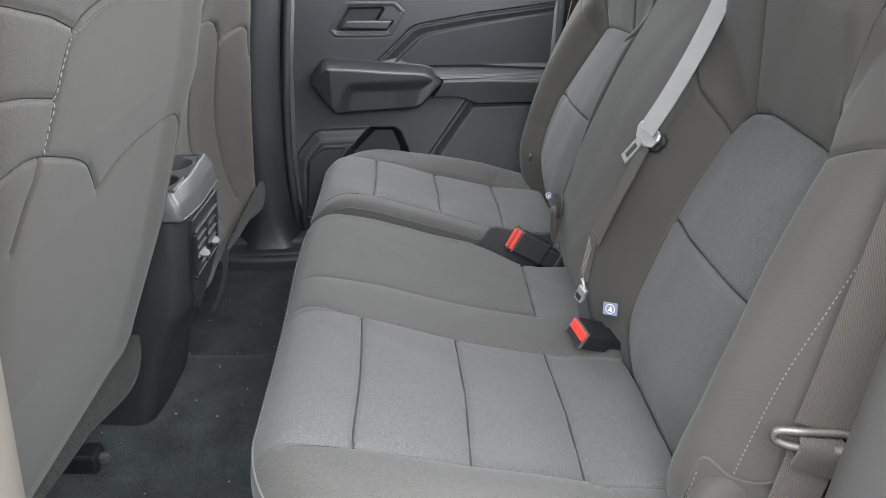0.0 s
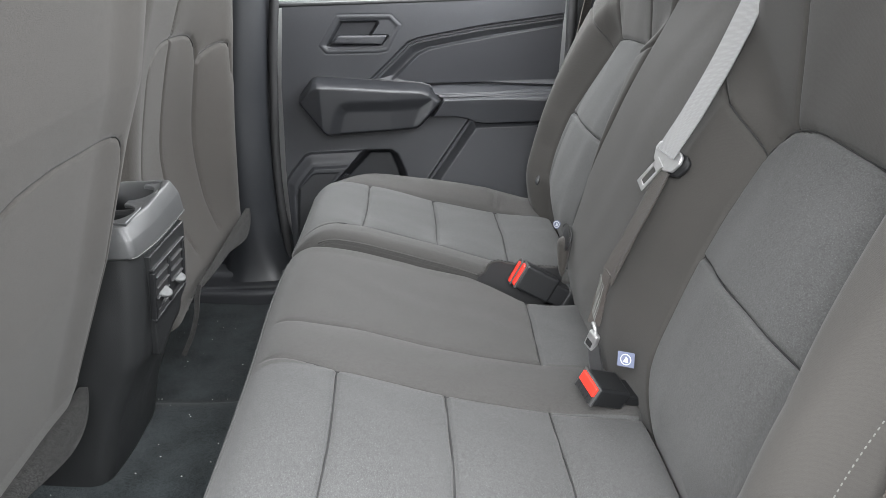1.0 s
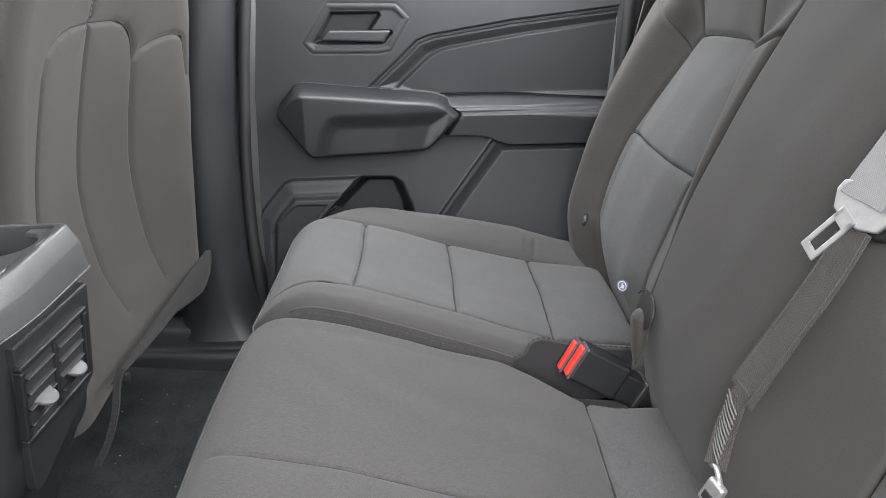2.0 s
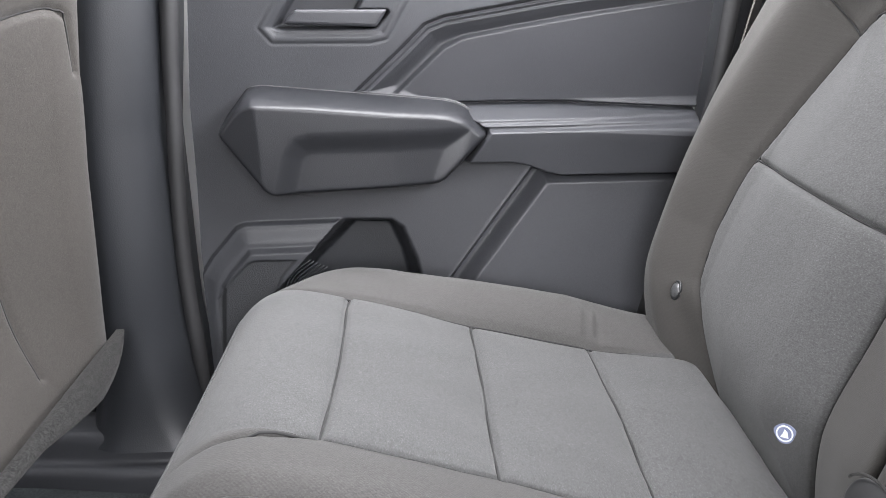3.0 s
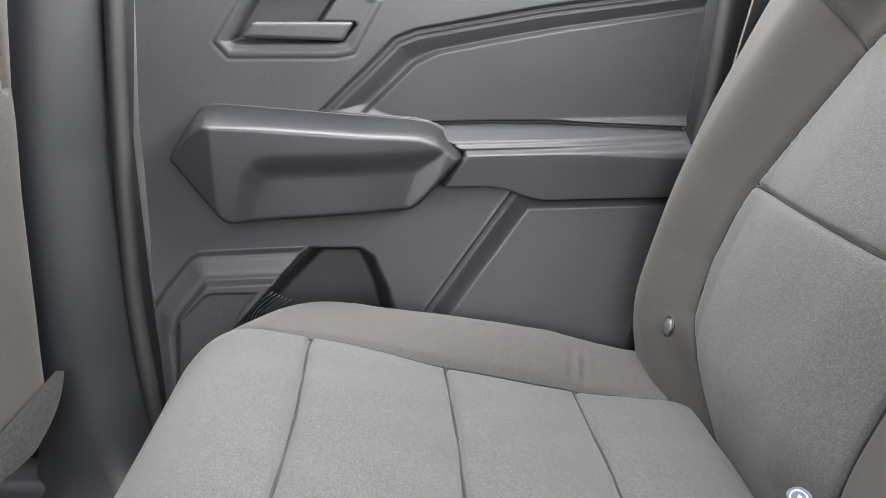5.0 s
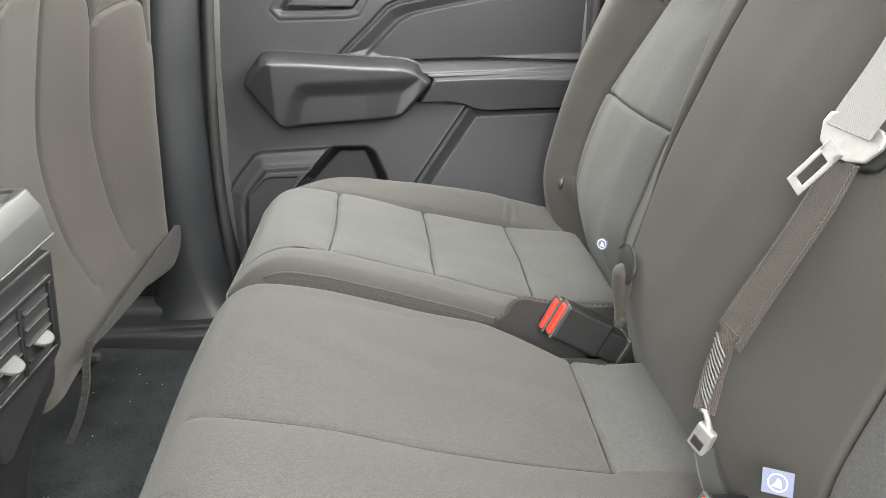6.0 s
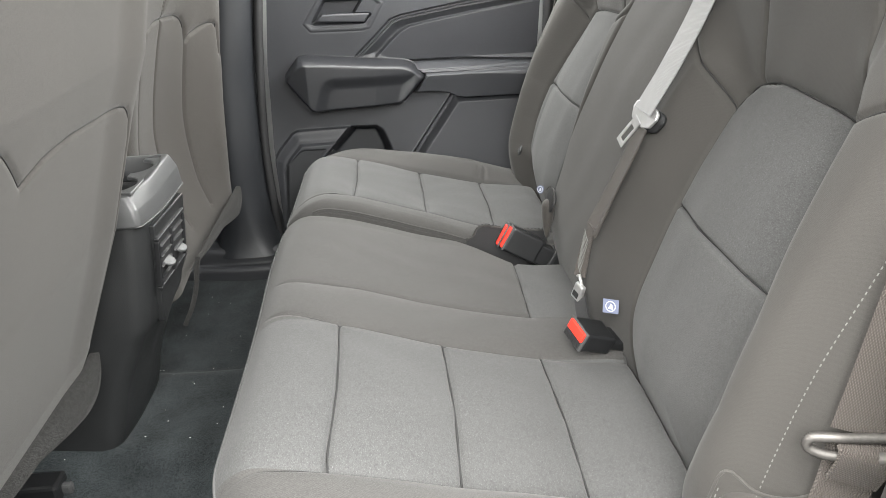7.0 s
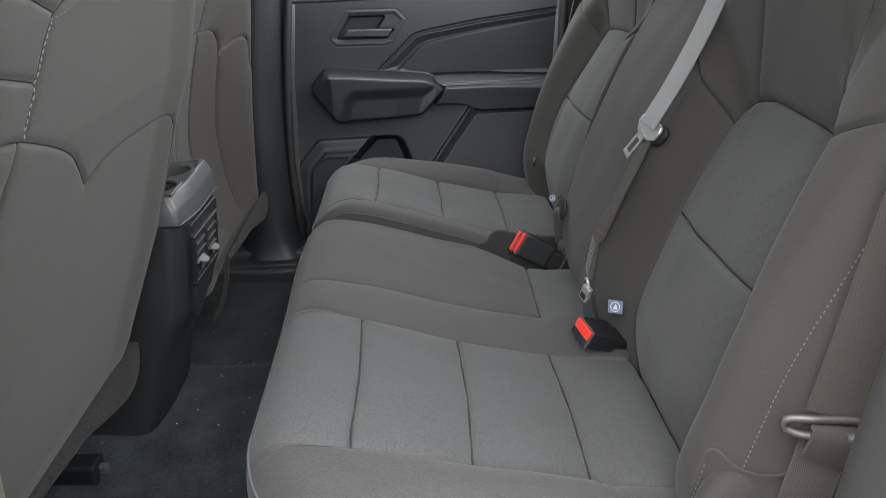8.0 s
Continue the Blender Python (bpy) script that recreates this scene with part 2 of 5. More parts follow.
def line_distance(A, B, line):
    """Distance of the points (A, B) from a polyline."""
    best = np.full(A.shape, 1e9)
    for (a0, b0), (a1, b1) in zip(line[:-1], line[1:]):
        da, db = a1 - a0, b1 - b0
        t = np.clip(((A - a0) * da + (B - b0) * db) / (da * da + db * db + 1e-12), 0, 1)
        best = np.minimum(best, np.hypot(A - a0 - t * da, B - b0 - t * db))
    return best


def inside_distance(A, B, poly):
    """Signed distance to a polygon, positive inside."""
    d = line_distance(A, B, list(poly) + [poly[0]])
    odd = np.zeros(A.shape, bool)
    n = len(poly)
    for i in range(n):
        (a0, b0), (a1, b1) = poly[i], poly[(i + 1) % n]
        if b0 == b1:
            continue
        hit = (b0 > B) != (b1 > B)
        odd ^= hit & (A < (a1 - a0) * (B - b0) / (b1 - b0) + a0)
    return np.where(odd, d, -d)


def step(v, lo, hi):
    t = np.clip((v - lo) / (hi - lo), 0, 1)
    return t * t * (3 - 2 * t)


def sheet(name, P, mask, mat, parent=None, label="", flip=False):
    """The masked quads of a grid of points as one mesh."""
    nu, nv = P.shape[:2]
    idx = np.arange(nu * nv).reshape(nu, nv)
    q = np.stack([idx[:-1, :-1], idx[1:, :-1], idx[1:, 1:], idx[:-1, 1:]], -1)[mask]
    if flip:
        q = q[:, ::-1]
    used, inv = np.unique(q, return_inverse=True)
    q = inv.reshape(-1, 4)
    V = P.reshape(-1, 3)[used]
    me = bpy.data.meshes.new(name)
    me.vertices.add(len(V))
    me.vertices.foreach_set("co", V.astype(np.float32).ravel())
    me.loops.add(q.size)
    me.loops.foreach_set("vertex_index", q.astype(np.int32).ravel())
    me.polygons.add(len(q))
    me.polygons.foreach_set("loop_start", np.arange(0, q.size, 4, dtype=np.int32))
    me.polygons.foreach_set("use_smooth", np.ones(len(q), bool))
    me.update(calc_edges=True)
    me.validate()
    me.materials.append(mat)
    ob = new(name, me)
    if parent is not None:
        ob.parent = parent
        ob.matrix_parent_inverse = parent.matrix_world.inverted()
    if label:
        ob["label"] = label
    return ob


def blurred(A, passes):
    """A grid of heights, smoothed a little at each pass."""
    for _ in range(passes):
        A = np.pad(A, 1, mode="edge")
        A = (A[:-2, 1:-1] + A[2:, 1:-1] + A[1:-1, :-2] + A[1:-1, 2:] + 2 * A[1:-1, 1:-1]) / 6
    return A


def centres(A):
    return 0.25 * (A[:-1, :-1] + A[1:, :-1] + A[1:, 1:] + A[:-1, 1:])


def cross_section(y0, y1, r0, r1, wall, pitch):
    """Places across a pad from one side wall over the top to the other: y, and the drop below the top."""
    def corner(r):
        down = np.arange(wall, 0, -pitch * 2)
        turn = np.linspace(0, np.pi / 2, 13)[:-1]
        return np.r_[0 * down, r * (1 - np.cos(turn))], np.r_[r + down, r * (1 - np.sin(turn))]
    (ly, ld), (ry, rd) = corner(r0), corner(r1)
    n = max(2, int((y1 - y0 - r0 - r1) / pitch))
    return np.r_[y0 + ly, np.linspace(y0 + r0, y1 - r1, n), (y1 - ry)[::-1]], np.r_[ld, np.zeros(n), rd[::-1]]


def grooves(A, B, seams, depth=0.0060, width=0.0026, soft=0.0034, reach=0.011):
    d = np.zeros(A.shape)
    for s in seams:
        r = line_distance(A, B, s)
        d = np.maximum(d, depth * np.exp(-(r / width) ** 2) + soft * np.exp(-r / reach))
    return d


def stitch_row(name, pts, mat, parent, length=0.005, gap=0.003, radius=0.0007, label=""):
    """Separate stitches along a line of points, as one mesh."""
    P, s = smooth_line(pts, 0.002)
    V, F = [], []
    u = 0.0
    while u + length < s[-1]:
        a = np.array([np.interp(u, s, P[:, k]) for k in range(3)])
        b = np.array([np.interp(u + length, s, P[:, k]) for k in range(3)])
        t = (b - a) / (np.linalg.norm(b - a) + 1e-9)
        p = np.cross(t, (0.3, 0.2, 0.9))
        p /= np.linalg.norm(p) + 1e-9
        q = np.cross(t, p)
        base = len(V)
        for c, k in ((a, 0.6), (a + (b - a) * 0.2, 1.0), (a + (b - a) * 0.8, 1.0), (b, 0.6)):
            for w in range(5):
                g = 2 * np.pi * w / 5
                V.append(c + radius * k * (np.cos(g) * p + np.sin(g) * q))
        for r in range(3):
            for w in range(5):
                F.append((base + r * 5 + w, base + r * 5 + (w + 1) % 5, base + (r + 1) * 5 + (w + 1) % 5, base + (r + 1) * 5 + w))
        u += length + gap
    return mesh_part(name, V, F, mat, parent, label)


def shade_seam(parent, P, N, A, B, line, radius=0.0014, sink=0.0002, mat=None, name="seam_shade"):
    """A dark cord that paints the shade in a seam's groove, along a line given in the sheet's own coordinates (A down
    the rows, B across).
    """
    L, _ = smooth_line(line, 0.006) if len(line) > 2 else (np.linspace(line[0], line[1], max(2, int(np.hypot(line[1][0] - line[0][0], line[1][1] - line[0][1]) / 0.006))), 0)
    rows, cols = A[:, A.shape[1] // 2], B[B.shape[0] // 2]
    pts = []
    for a, b in L:
        i = np.clip(np.searchsorted(rows, a), 1, len(rows) - 1)
        j = np.clip(np.searchsorted(cols, b), 1, len(cols) - 1)
        u = np.clip((a - rows[i - 1]) / (rows[i] - rows[i - 1] + 1e-9), 0, 1)
        v = np.clip((b - cols[j - 1]) / (cols[j] - cols[j - 1] + 1e-9), 0, 1)
        p = (P[i - 1, j - 1] * (1 - u) + P[i, j - 1] * u) * (1 - v) + (P[i - 1, j] * (1 - u) + P[i, j] * u) * v
        pts.append(p + N[i, j] * sink)
    if len(pts) > 2:
        tube(name, pts, radius, mat or M_THREADSHADE, parent, sides=6)


def strap(name, pts, width, across, mat, parent=None, label="", thick=0.0013):
    """A flat woven strap along the points; across: the direction of its width at each point (or one for all)."""
    C, _ = smooth_line(pts, 0.006)
    W = np.array(across, float)
    if W.ndim == 1:
        W = np.tile(W, (len(C), 1))
    else:
        k = np.linspace(0, 1, len(W))
        W = np.stack([np.interp(np.linspace(0, 1, len(C)), k, W[:, c]) for c in range(3)], 1)
    T = np.gradient(C, axis=0)
    T /= np.linalg.norm(T, axis=1)[:, None]
    W = W - (W * T).sum(1)[:, None] * T
    W /= np.linalg.norm(W, axis=1)[:, None]
    Nn = np.cross(T, W)
    sec = [(-0.5, -0.4), (-0.46, 0.5), (-0.40, 0.35), (0.40, 0.35), (0.46, 0.5), (0.5, -0.4), (0.46, -0.5), (-0.46, -0.5)]
    V = np.concatenate([[C[i] + width * a * W[i] + thick * b * 2 * Nn[i] for a, b in sec] for i in range(len(C))])
    n = len(sec)
    F = [(i * n + k, i * n + (k + 1) % n, (i + 1) * n + (k + 1) % n, (i + 1) * n + k) for i in range(len(C) - 1) for k in range(n)]
    F += [tuple(range(n))[::-1], tuple((len(C) - 1) * n + k for k in range(n))]
    ob = mesh_part(name, V, F, mat, parent, label, smooth=False)
    run = np.r_[0, np.cumsum(np.linalg.norm(np.diff(C, axis=0), axis=1))]
    uv = ob.data.uv_layers.new(name="weave")
    for loop in ob.data.loops:
        i, k = divmod(loop.vertex_index, n)
        uv.data[loop.index].uv = (sec[k][0] * width, run[i])
    return ob


# ---- cab: floor, walls, roof ----
SIDE = 0.80          # inner face of the body sides
SILL = 0.72


def grid_of(xs, ys):
    return np.meshgrid(np.array(xs), np.array(ys), indexing="ij")


def build_floor():
    xs, ys = np.arange(-1.5, 0.86, 0.01), np.arange(-0.78, 0.781, 0.01)
    X, Y = grid_of(xs, ys)
    hump = 1 - step(np.abs(Y), 0.10, 0.215)
    Z = 0.075 + 0.055 * hump + 0.02 * step(-X, 0.38, 0.7)
    Z += 0.0025 * np.sin(X * 23 + 2 * np.sin(Y * 9)) * np.sin(Y * 19 + 1.3)
    P = np.stack([X, Y, Z], -1)
    ob = sheet("floor", P, np.ones((len(xs) - 1, len(ys) - 1), bool), M_CARPET)
    tagged(ob, "dark charcoal cut-pile carpet over the floor and centre tunnel", "carpet", kind="structure")


def wall_slab(name, lo, hi, mat, label, bevel=0.004):
    c = [(a + b) / 2 for a, b in zip(lo, hi)]
    ob = part(name, box_bm([b - a for a, b in zip(lo, hi)], Matrix.Translation(c), bevel), mat)
    return tagged(ob, label, "wall", kind="structure")


build_floor()
ground = mesh_part("ground", [(-400, -400, -0.5), (400, -400, -0.5), (400, 400, -0.5), (-400, 400, -0.5)], [(0, 1, 2, 3)], M_GROUND, smooth=False)
tagged(ground, "plain grey concrete ground under the vehicle", "ground", kind="structure")
tagged(part("ceiling", box_bm((2.1, 1.66, 0.05), Matrix.Translation((-0.35, 0, 1.24)), 0.02), M_LINER), "pale grey cloth headliner", "ceiling", kind="structure")
wall_slab("wall_rear", (0.80, -0.86, 0.05), (0.86, 0.86, 0.95), M_LINER, "grey trimmed rear cab wall behind the seat")
# Unseen front and far front walls reach higher to hold back window light.
wall_slab("wall_front", (-1.62, -0.86, 0.05), (-1.50, 0.86, 1.05), M_DARK, "unseen black plastic dashboard wall below the windscreen, raised to cut light")
wall_slab("wall_far_front", (-1.50, 0.80, -0.05), (-0.36, 0.88, 0.95), M_TRIM, "unseen grey front door side wall below its window")
wall_slab("wall_near_front", (-1.50, -0.88, -0.05), (-0.36, -0.80, 0.79), M_TRIM, "unseen grey front door side wall below its window")
wall_slab("wall_far_rear", (0.492, 0.752, 0.05), (0.86, 0.88, 1.22), M_TRIM, "grey plastic rear pillar wall beside the seat")
wall_slab("wall_near_rear", (0.56, -0.88, 0.05), (0.86, -0.76, 1.22), M_TRIM, "grey plastic rear pillar wall beside the seat")
wall_slab("underbody", (-1.62, -0.88, -0.10), (0.86, 0.88, 0.03), M_DARK, "black metal cab underbody below the carpet")


# ---- far rear door ----
def door_base(Z):
    """The panel swells inwards at its waist and foot."""
    return 0.730 + 0.016 * step(Z, 0.15, 0.50) - 0.018 * step(Z, 0.48, 0.80)


BEZEL = [(-0.109, 0.694), (-0.062, 0.760), (0.060, 0.757), (0.082, 0.734), (0.048, 0.679), (0.027, 0.675), (-0.095, 0.677)]
HOLE = [(-0.094, 0.693), (-0.058, 0.747), (0.029, 0.746), (0.032, 0.739), (0.014, 0.714), (0.051, 0.713), (0.053, 0.708), (0.035, 0.689), (-0.087, 0.690)]
BAND = [(-0.004, 0.605), (0.060, 0.662), (0.096, 0.696), (0.121, 0.705), (0.270, 0.728), (0.47, 0.749), (0.53, 0.755), (0.53, 0.56), (0.10, 0.56)]
PANEL = [(0.048, 0.600), (0.118, 0.664), (0.145, 0.677), (0.208, 0.688), (0.30, 0.702), (0.448, 0.720), (0.52, 0.728), (0.52, 0.573), (0.345, 0.583), (0.276, 0.588), (0.05, 0.589)]
LEDGE = [(0.120, 0.590), (0.209, 0.590), (0.276, 0.588), (0.345, 0.584), (0.475, 0.576), (0.475, 0.494), (0.272, 0.495), (0.250, 0.500), (0.228, 0.510), (0.205, 0.515), (0.142, 0.516), (0.172, 0.560)]
LOWER = [(0.243, 0.510), (0.47, 0.510), (0.42, 0.12), (-0.038, 0.12)]
SPEAKER = [(-0.226, 0.12), (-0.226, 0.365), (-0.209, 0.390), (-0.172, 0.431), (-0.158, 0.437), (-0.020, 0.439), (-0.073, 0.385), (-0.120, 0.335), (-0.135, 0.12)]
BOWL = [(-0.021, 0.436), (0.044, 0.434), (0.060, 0.422), (0.078, 0.376), (0.088, 0.33), (0.085, 0.14), (-0.13, 0.14), (-0.120, 0.335), (-0.073, 0.385)]
GRILLE = [(-0.204, 0.20), (-0.202, 0.330), (-0.189, 0.351), (-0.155, 0.384), (-0.144, 0.388), (-0.088, 0.387), (-0.109, 0.363), (-0.120, 0.335), (-0.135, 0.20)]


def door_face(X, Z):
    y = door_base(Z)
    rim = inside_distance(X, Z, BEZEL)
    y = y - 0.0009 * (step(rim, -0.003, 0.001) - step(rim, 0.003, 0.010)) + 0.0016 * step(rim, 0.004, 0.010)
    y = y + 0.0008 * np.exp(-((rim + 0.003) / 0.0018) ** 2)
    y = y + 0.020 * step(inside_distance(X, Z, HOLE), -0.001, 0.005)
    # the swept band over the inlay: a dark groove, a thin bead and a second step
    band = inside_distance(X, Z, BAND)
    y = y + 0.010 * step(band, 0.0, 0.0035) - 0.0032 * np.exp(-((band - 0.0075) / 0.0018) ** 2) + 0.0012 * np.exp(-((band - 0.0105) / 0.0016) ** 2) - 0.0024 * np.exp(-((band - 0.0135) / 0.0022) ** 2)
    y = y + 0.012 * step(band, 0.014, 0.034) - 0.009 * step(inside_distance(X, Z, PANEL), -0.002, 0.005)
    # the ledge behind the armrest: a creased top that slopes out to a rounded nose, and an undercut face
    low = inside_distance(X, Z, LEDGE)
    down = np.interp(X, [0.1, 0.209, 0.276, 0.345, 0.475], [0.590, 0.590, 0.588, 0.584, 0.576]) - Z
    nose = np.interp(down, [0.0, 0.003, 0.0150, 0.022, 0.028, 0.036, 0.085], [0.0, 0.008, 0.034, 0.0415, 0.0435, 0.0425, 0.033])
    y = y - nose * step(low, -0.001, 0.005)
    y = y + (0.011 * np.exp(-(down / 0.0026) ** 2)) * step(low, -0.003, 0.001)
    # the raised lower panel behind a slanting groove
    d = inside_distance(X, Z, LOWER)
    y = y + (0.012 * step(d, 0.0, 0.003) - 0.036 * step(d, 0.010, 0.025) - 0.0020 * np.exp(-((d + 0.0012) / 0.0014) ** 2)) * (1 - step(low, -0.004, 0.002))
    # two stepped frames round the speaker
    rim = line_distance(X, Z, [(-0.26, 0.05), (-0.226, 0.365), (-0.209, 0.390), (-0.172, 0.431), (-0.158, 0.437), (-0.020, 0.439), (0.1, 0.439)])
    y = y - (0.009 * step(rim, 0.0, 0.006) + 0.008 * step(rim, 0.006, 0.030) + 0.009 * step(rim, 0.033, 0.041)) * step(inside_distance(X, Z, SPEAKER), 0.0, 0.004)
    y = y + 0.004 * step(inside_distance(X, Z, GRILLE), -0.002, 0.002)
    y = y + 0.070 * step(inside_distance(X, Z, BOWL), -0.003, 0.026)
    return blurred(y, 2)


def build_far_door():
    door = thing("door_1", "closed dark grey plastic rear door panel with armrest and speaker", "door", kind="structure", at=(0.1, 0.8, 0.1))
    xs, zs = np.arange(-0.226, 0.4721, 0.0015), np.arange(0.16, 0.7851, 0.0009)
    X, Z = grid_of(xs, zs)
    # the rear edge of the panel slopes with the wheel arch
    X = np.minimum(X, np.interp(Z, [0.1, 0.286, 0.537, 0.6, 0.741, 0.8], [0.33, 0.385, 0.45, 0.459, 0.466, 0.468]))
    lean = np.interp(Z, [0.1, 0.394, 0.6, 0.752, 0.8], [-0.217, -0.222, -0.210, -0.190, -0.186])
    X = np.maximum(X, lean)
    Y = door_face(X, Z)
    P = np.stack([X, Y, Z], -1)
    gm = inside_distance(centres(X), centres(Z), GRILLE) > 0
    pm = inside_distance(centres(X), centres(Z), BOWL) > 0.004
    hm = inside_distance(centres(X), centres(Z), HOLE) > 0.002
    bz = (inside_distance(centres(X), centres(Z), BEZEL) > -0.002) & ~hm
    im = inside_distance(centres(X), centres(Z), PANEL) > 0.004
    sheet("inner_panel", P, ~(gm | pm | hm | bz | im), M_DOOR, door)
    sheet("inlay", P, im, M_INLAY, door, "darker grey smooth inlay")
    sheet("handle_bezel", P, bz, M_DOOR, door, "grey handle surround")
    sheet("handle_cup", P, hm, M_INLAY, door, "dark recess")
    sheet("speaker_grille", P, gm, M_GRILLE, door, "black speaker grille")
    # Pocket takes a darker plastic to paint the shade inside it.
    sheet("door_pocket", P, pm, M_TRIM, door, "moulded pocket, its shade painted as darker plastic")
    # ribbed ring beside the grille
    for k in range(6):
        o = 0.0045 * k
        arc = smooth_line([(-0.072 + o, 0.378 - 0.5 * o), (-0.094 + o, 0.362 - 0.5 * o), (-0.106 + o, 0.345), (-0.112 + o, 0.318), (-0.114 + o, 0.28)], 0.006)[0]
        tube("grille_rib", [(x, 0.742, z) for x, z in arc], 0.0013, M_TRIM, door, sides=6)
    # pull lever in the cup
    lever = [(-0.079, 0.698), (-0.064, 0.715), (0.051, 0.713), (0.037, 0.692)]
    bm = prism_bm([(x, z) for x, z in lever], 0.016, None, 0.004, 3)
    bmesh.ops.transform(bm, matrix=Matrix(((1, 0, 0, 0), (0, 0, -1, 0.7415), (0, 1, 0, 0), (0, 0, 0, 1))), verts=bm.verts)
    part("pull_lever", bm, M_INLAY, door, "grey pull lever", smooth=False)
    # armrest: a padded wedge whose top slopes up to the door
    outline = [(-0.139, 0.610), (-0.133, 0.617), (-0.122, 0.620), (-0.108, 0.620), (0.118, 0.596), (0.134, 0.592), (0.146, 0.586), (0.174, 0.563), (0.176, 0.557), (0.172, 0.550), (0.122, 0.499), (0.112, 0.493), (0.100, 0.491), (-0.088, 0.487),
               (-0.102, 0.489), (-0.113, 0.496), (-0.164, 0.563), (-0.168, 0.571), (-0.165, 0.579)]
    ax, az = np.arange(-0.174, 0.1821, 0.0012), np.arange(0.480, 0.6281, 0.0012)
    AX, AZ = grid_of(ax, az)
    d = inside_distance(AX, AZ, outline)
    face = np.interp(AX, [-0.17, -0.11, 0.05, 0.176], [0.074, 0.088, 0.078, 0.052])
    crest = np.interp(AX, [-0.168, -0.128, -0.117, 0.017, 0.124, 0.150, 0.176], [0.572, 0.604, 0.609, 0.601, 0.585, 0.574, 0.556])
    rise = face * (1 - (1 - np.clip(d / 0.012, 0, 1)) ** 2.4) ** 0.6
    under = np.interp(AX, [-0.168, -0.133, -0.117, 0.118, 0.146, 0.176], [0.575, 0.616, 0.620, 0.597, 0.587, 0.560]) - AZ
    slope = np.clip(under / np.maximum(under + AZ - crest, 0.004), 0, 1)
    rise = np.minimum(rise, face * (0.62 + 0.38 * slope))
    scoop = inside_distance(AX, AZ, [(-0.108, 0.455), (-0.080, 0.548), (-0.066, 0.566), (-0.050, 0.571), (0.150, 0.568), (0.110, 0.455)])
    rise = rise - 0.011 * step(scoop, -0.006, 0.026) * step(d, -0.002, 0.006)
    rise = blurred(rise, 6)
    AY = 0.744 - rise
    sheet("armrest", np.stack([AX, AY, AZ], -1), centres(d) > -0.004, M_ARM, door, "padded near-black armrest")
    loop = [(x0 + (x1 - x0) * f / 4, z0 + (z1 - z0) * f / 4) for (x0, z0), (x1, z1) in zip(outline, outline[1:] + outline[:1]) for f in range(4)]
    tube("armrest_gap", [(x, float(door_base(np.array(z))) + 0.001, z) for x, z in loop], 0.0028, M_RUBBER, door, closed=True)
    # outer skin, window frame and glass
    part("door_skin", box_bm((0.84, 0.03, 0.90), Matrix.Translation((0.14, 0.865, 0.34)), 0.006), M_PAINT, door, "painted outer door skin")
    part("belt_trim", box_bm((0.69, 0.05, 0.010), Matrix.Translation((0.14, 0.752, 0.787)), 0.004), M_DARK, door, "black window sill seal")
    part("window_pane", box_bm((0.72, 0.004, 0.42), Matrix.Translation((0.14, 0.80, 1.0))), M_GLASS, door, "side window glass tinted to weaken the light")


build_far_door()


def build_far_pillar():
    """Grey trim of the post ahead of the far rear door, with its rubber seals, and the sill at its foot."""
    zs = np.arange(0.13, 1.2, 0.012)
    prof = [(-0.40, 0.80), (-0.375, 0.715), (-0.345, 0.682), (-0.31, 0.672), (-0.275, 0.682), (-0.252, 0.705), (-0.242, 0.74), (-0.24, 0.80)]
    C, _ = smooth_line(prof, 0.008)
    rows = []
    for z in zs:
        flare = 0.05 * np.exp(-(z - 0.13) / 0.05)
        lean = np.interp(z, [0.13, 0.3, 0.57, 0.755, 1.2], [0.0, -0.008, 0.0, 0.028, 0.09])
        rows.append([(x + lean + flare * (0.6 if x > -0.31 else -0.6), y - flare * 0.4 * (y < 0.76), z) for x, y in C])
    ob = sheet("pillar_1", np.array(rows), np.ones((len(zs) - 1, len(C) - 1), bool), M_TRIM)
    tagged(ob, "dark grey plastic centre pillar trim beside the rear door", "pillar trim", kind="structure")
    s = tube("door_seal_1", smooth_line([(-0.232, 0.725, 0.10), (-0.238, 0.722, 0.24), (-0.240, 0.722, 0.40), (-0.226, 0.722, 0.60), (-0.206, 0.712, 0.76), (-0.15, 0.70, 1.1)], 0.02)[0], 0.011, M_RUBBER)
    tagged(s, "black rubber door seal along the pillar", "door seal", kind="structure")
    s = tube("door_seal_2", smooth_line([(0.36, 0.735, 0.16), (0.405, 0.735, 0.30), (0.468, 0.738, 0.54), (0.482, 0.722, 0.75), (0.49, 0.70, 1.1)], 0.02)[0], 0.011, M_RUBBER)
    tagged(s, "black rubber door seal behind the rear door", "door seal", kind="structure")
    C, _ = smooth_line([(-0.9, 0.648, 0.066), (-0.9, 0.649, 0.096), (-0.9, 0.652, 0.104), (-0.9, 0.658, 0.107), (-0.9, 0.668, 0.108), (-0.9, 0.672, 0.113), (-0.9, 0.675, 0.138), (-0.9, 0.680, 0.147), (-0.9, 0.69, 0.150), (-0.9, 0.735, 0.150), (-0.9, 0.80, 0.10)], 0.004)
    rows = [[(x, y - 0.012 * np.exp(-((x + 0.31) / 0.1) ** 2), z) for _, y, z in C] for x in np.arange(-0.95, 0.5, 0.02)]
    P = np.array(rows)
    ob = sheet("sill_1", P, np.ones((P.shape[0] - 1, P.shape[1] - 1), bool), M_DOOR)
    tagged(ob, "dark grey plastic door sill plate beside the carpet", "door sill", kind="structure")


build_far_pillar()


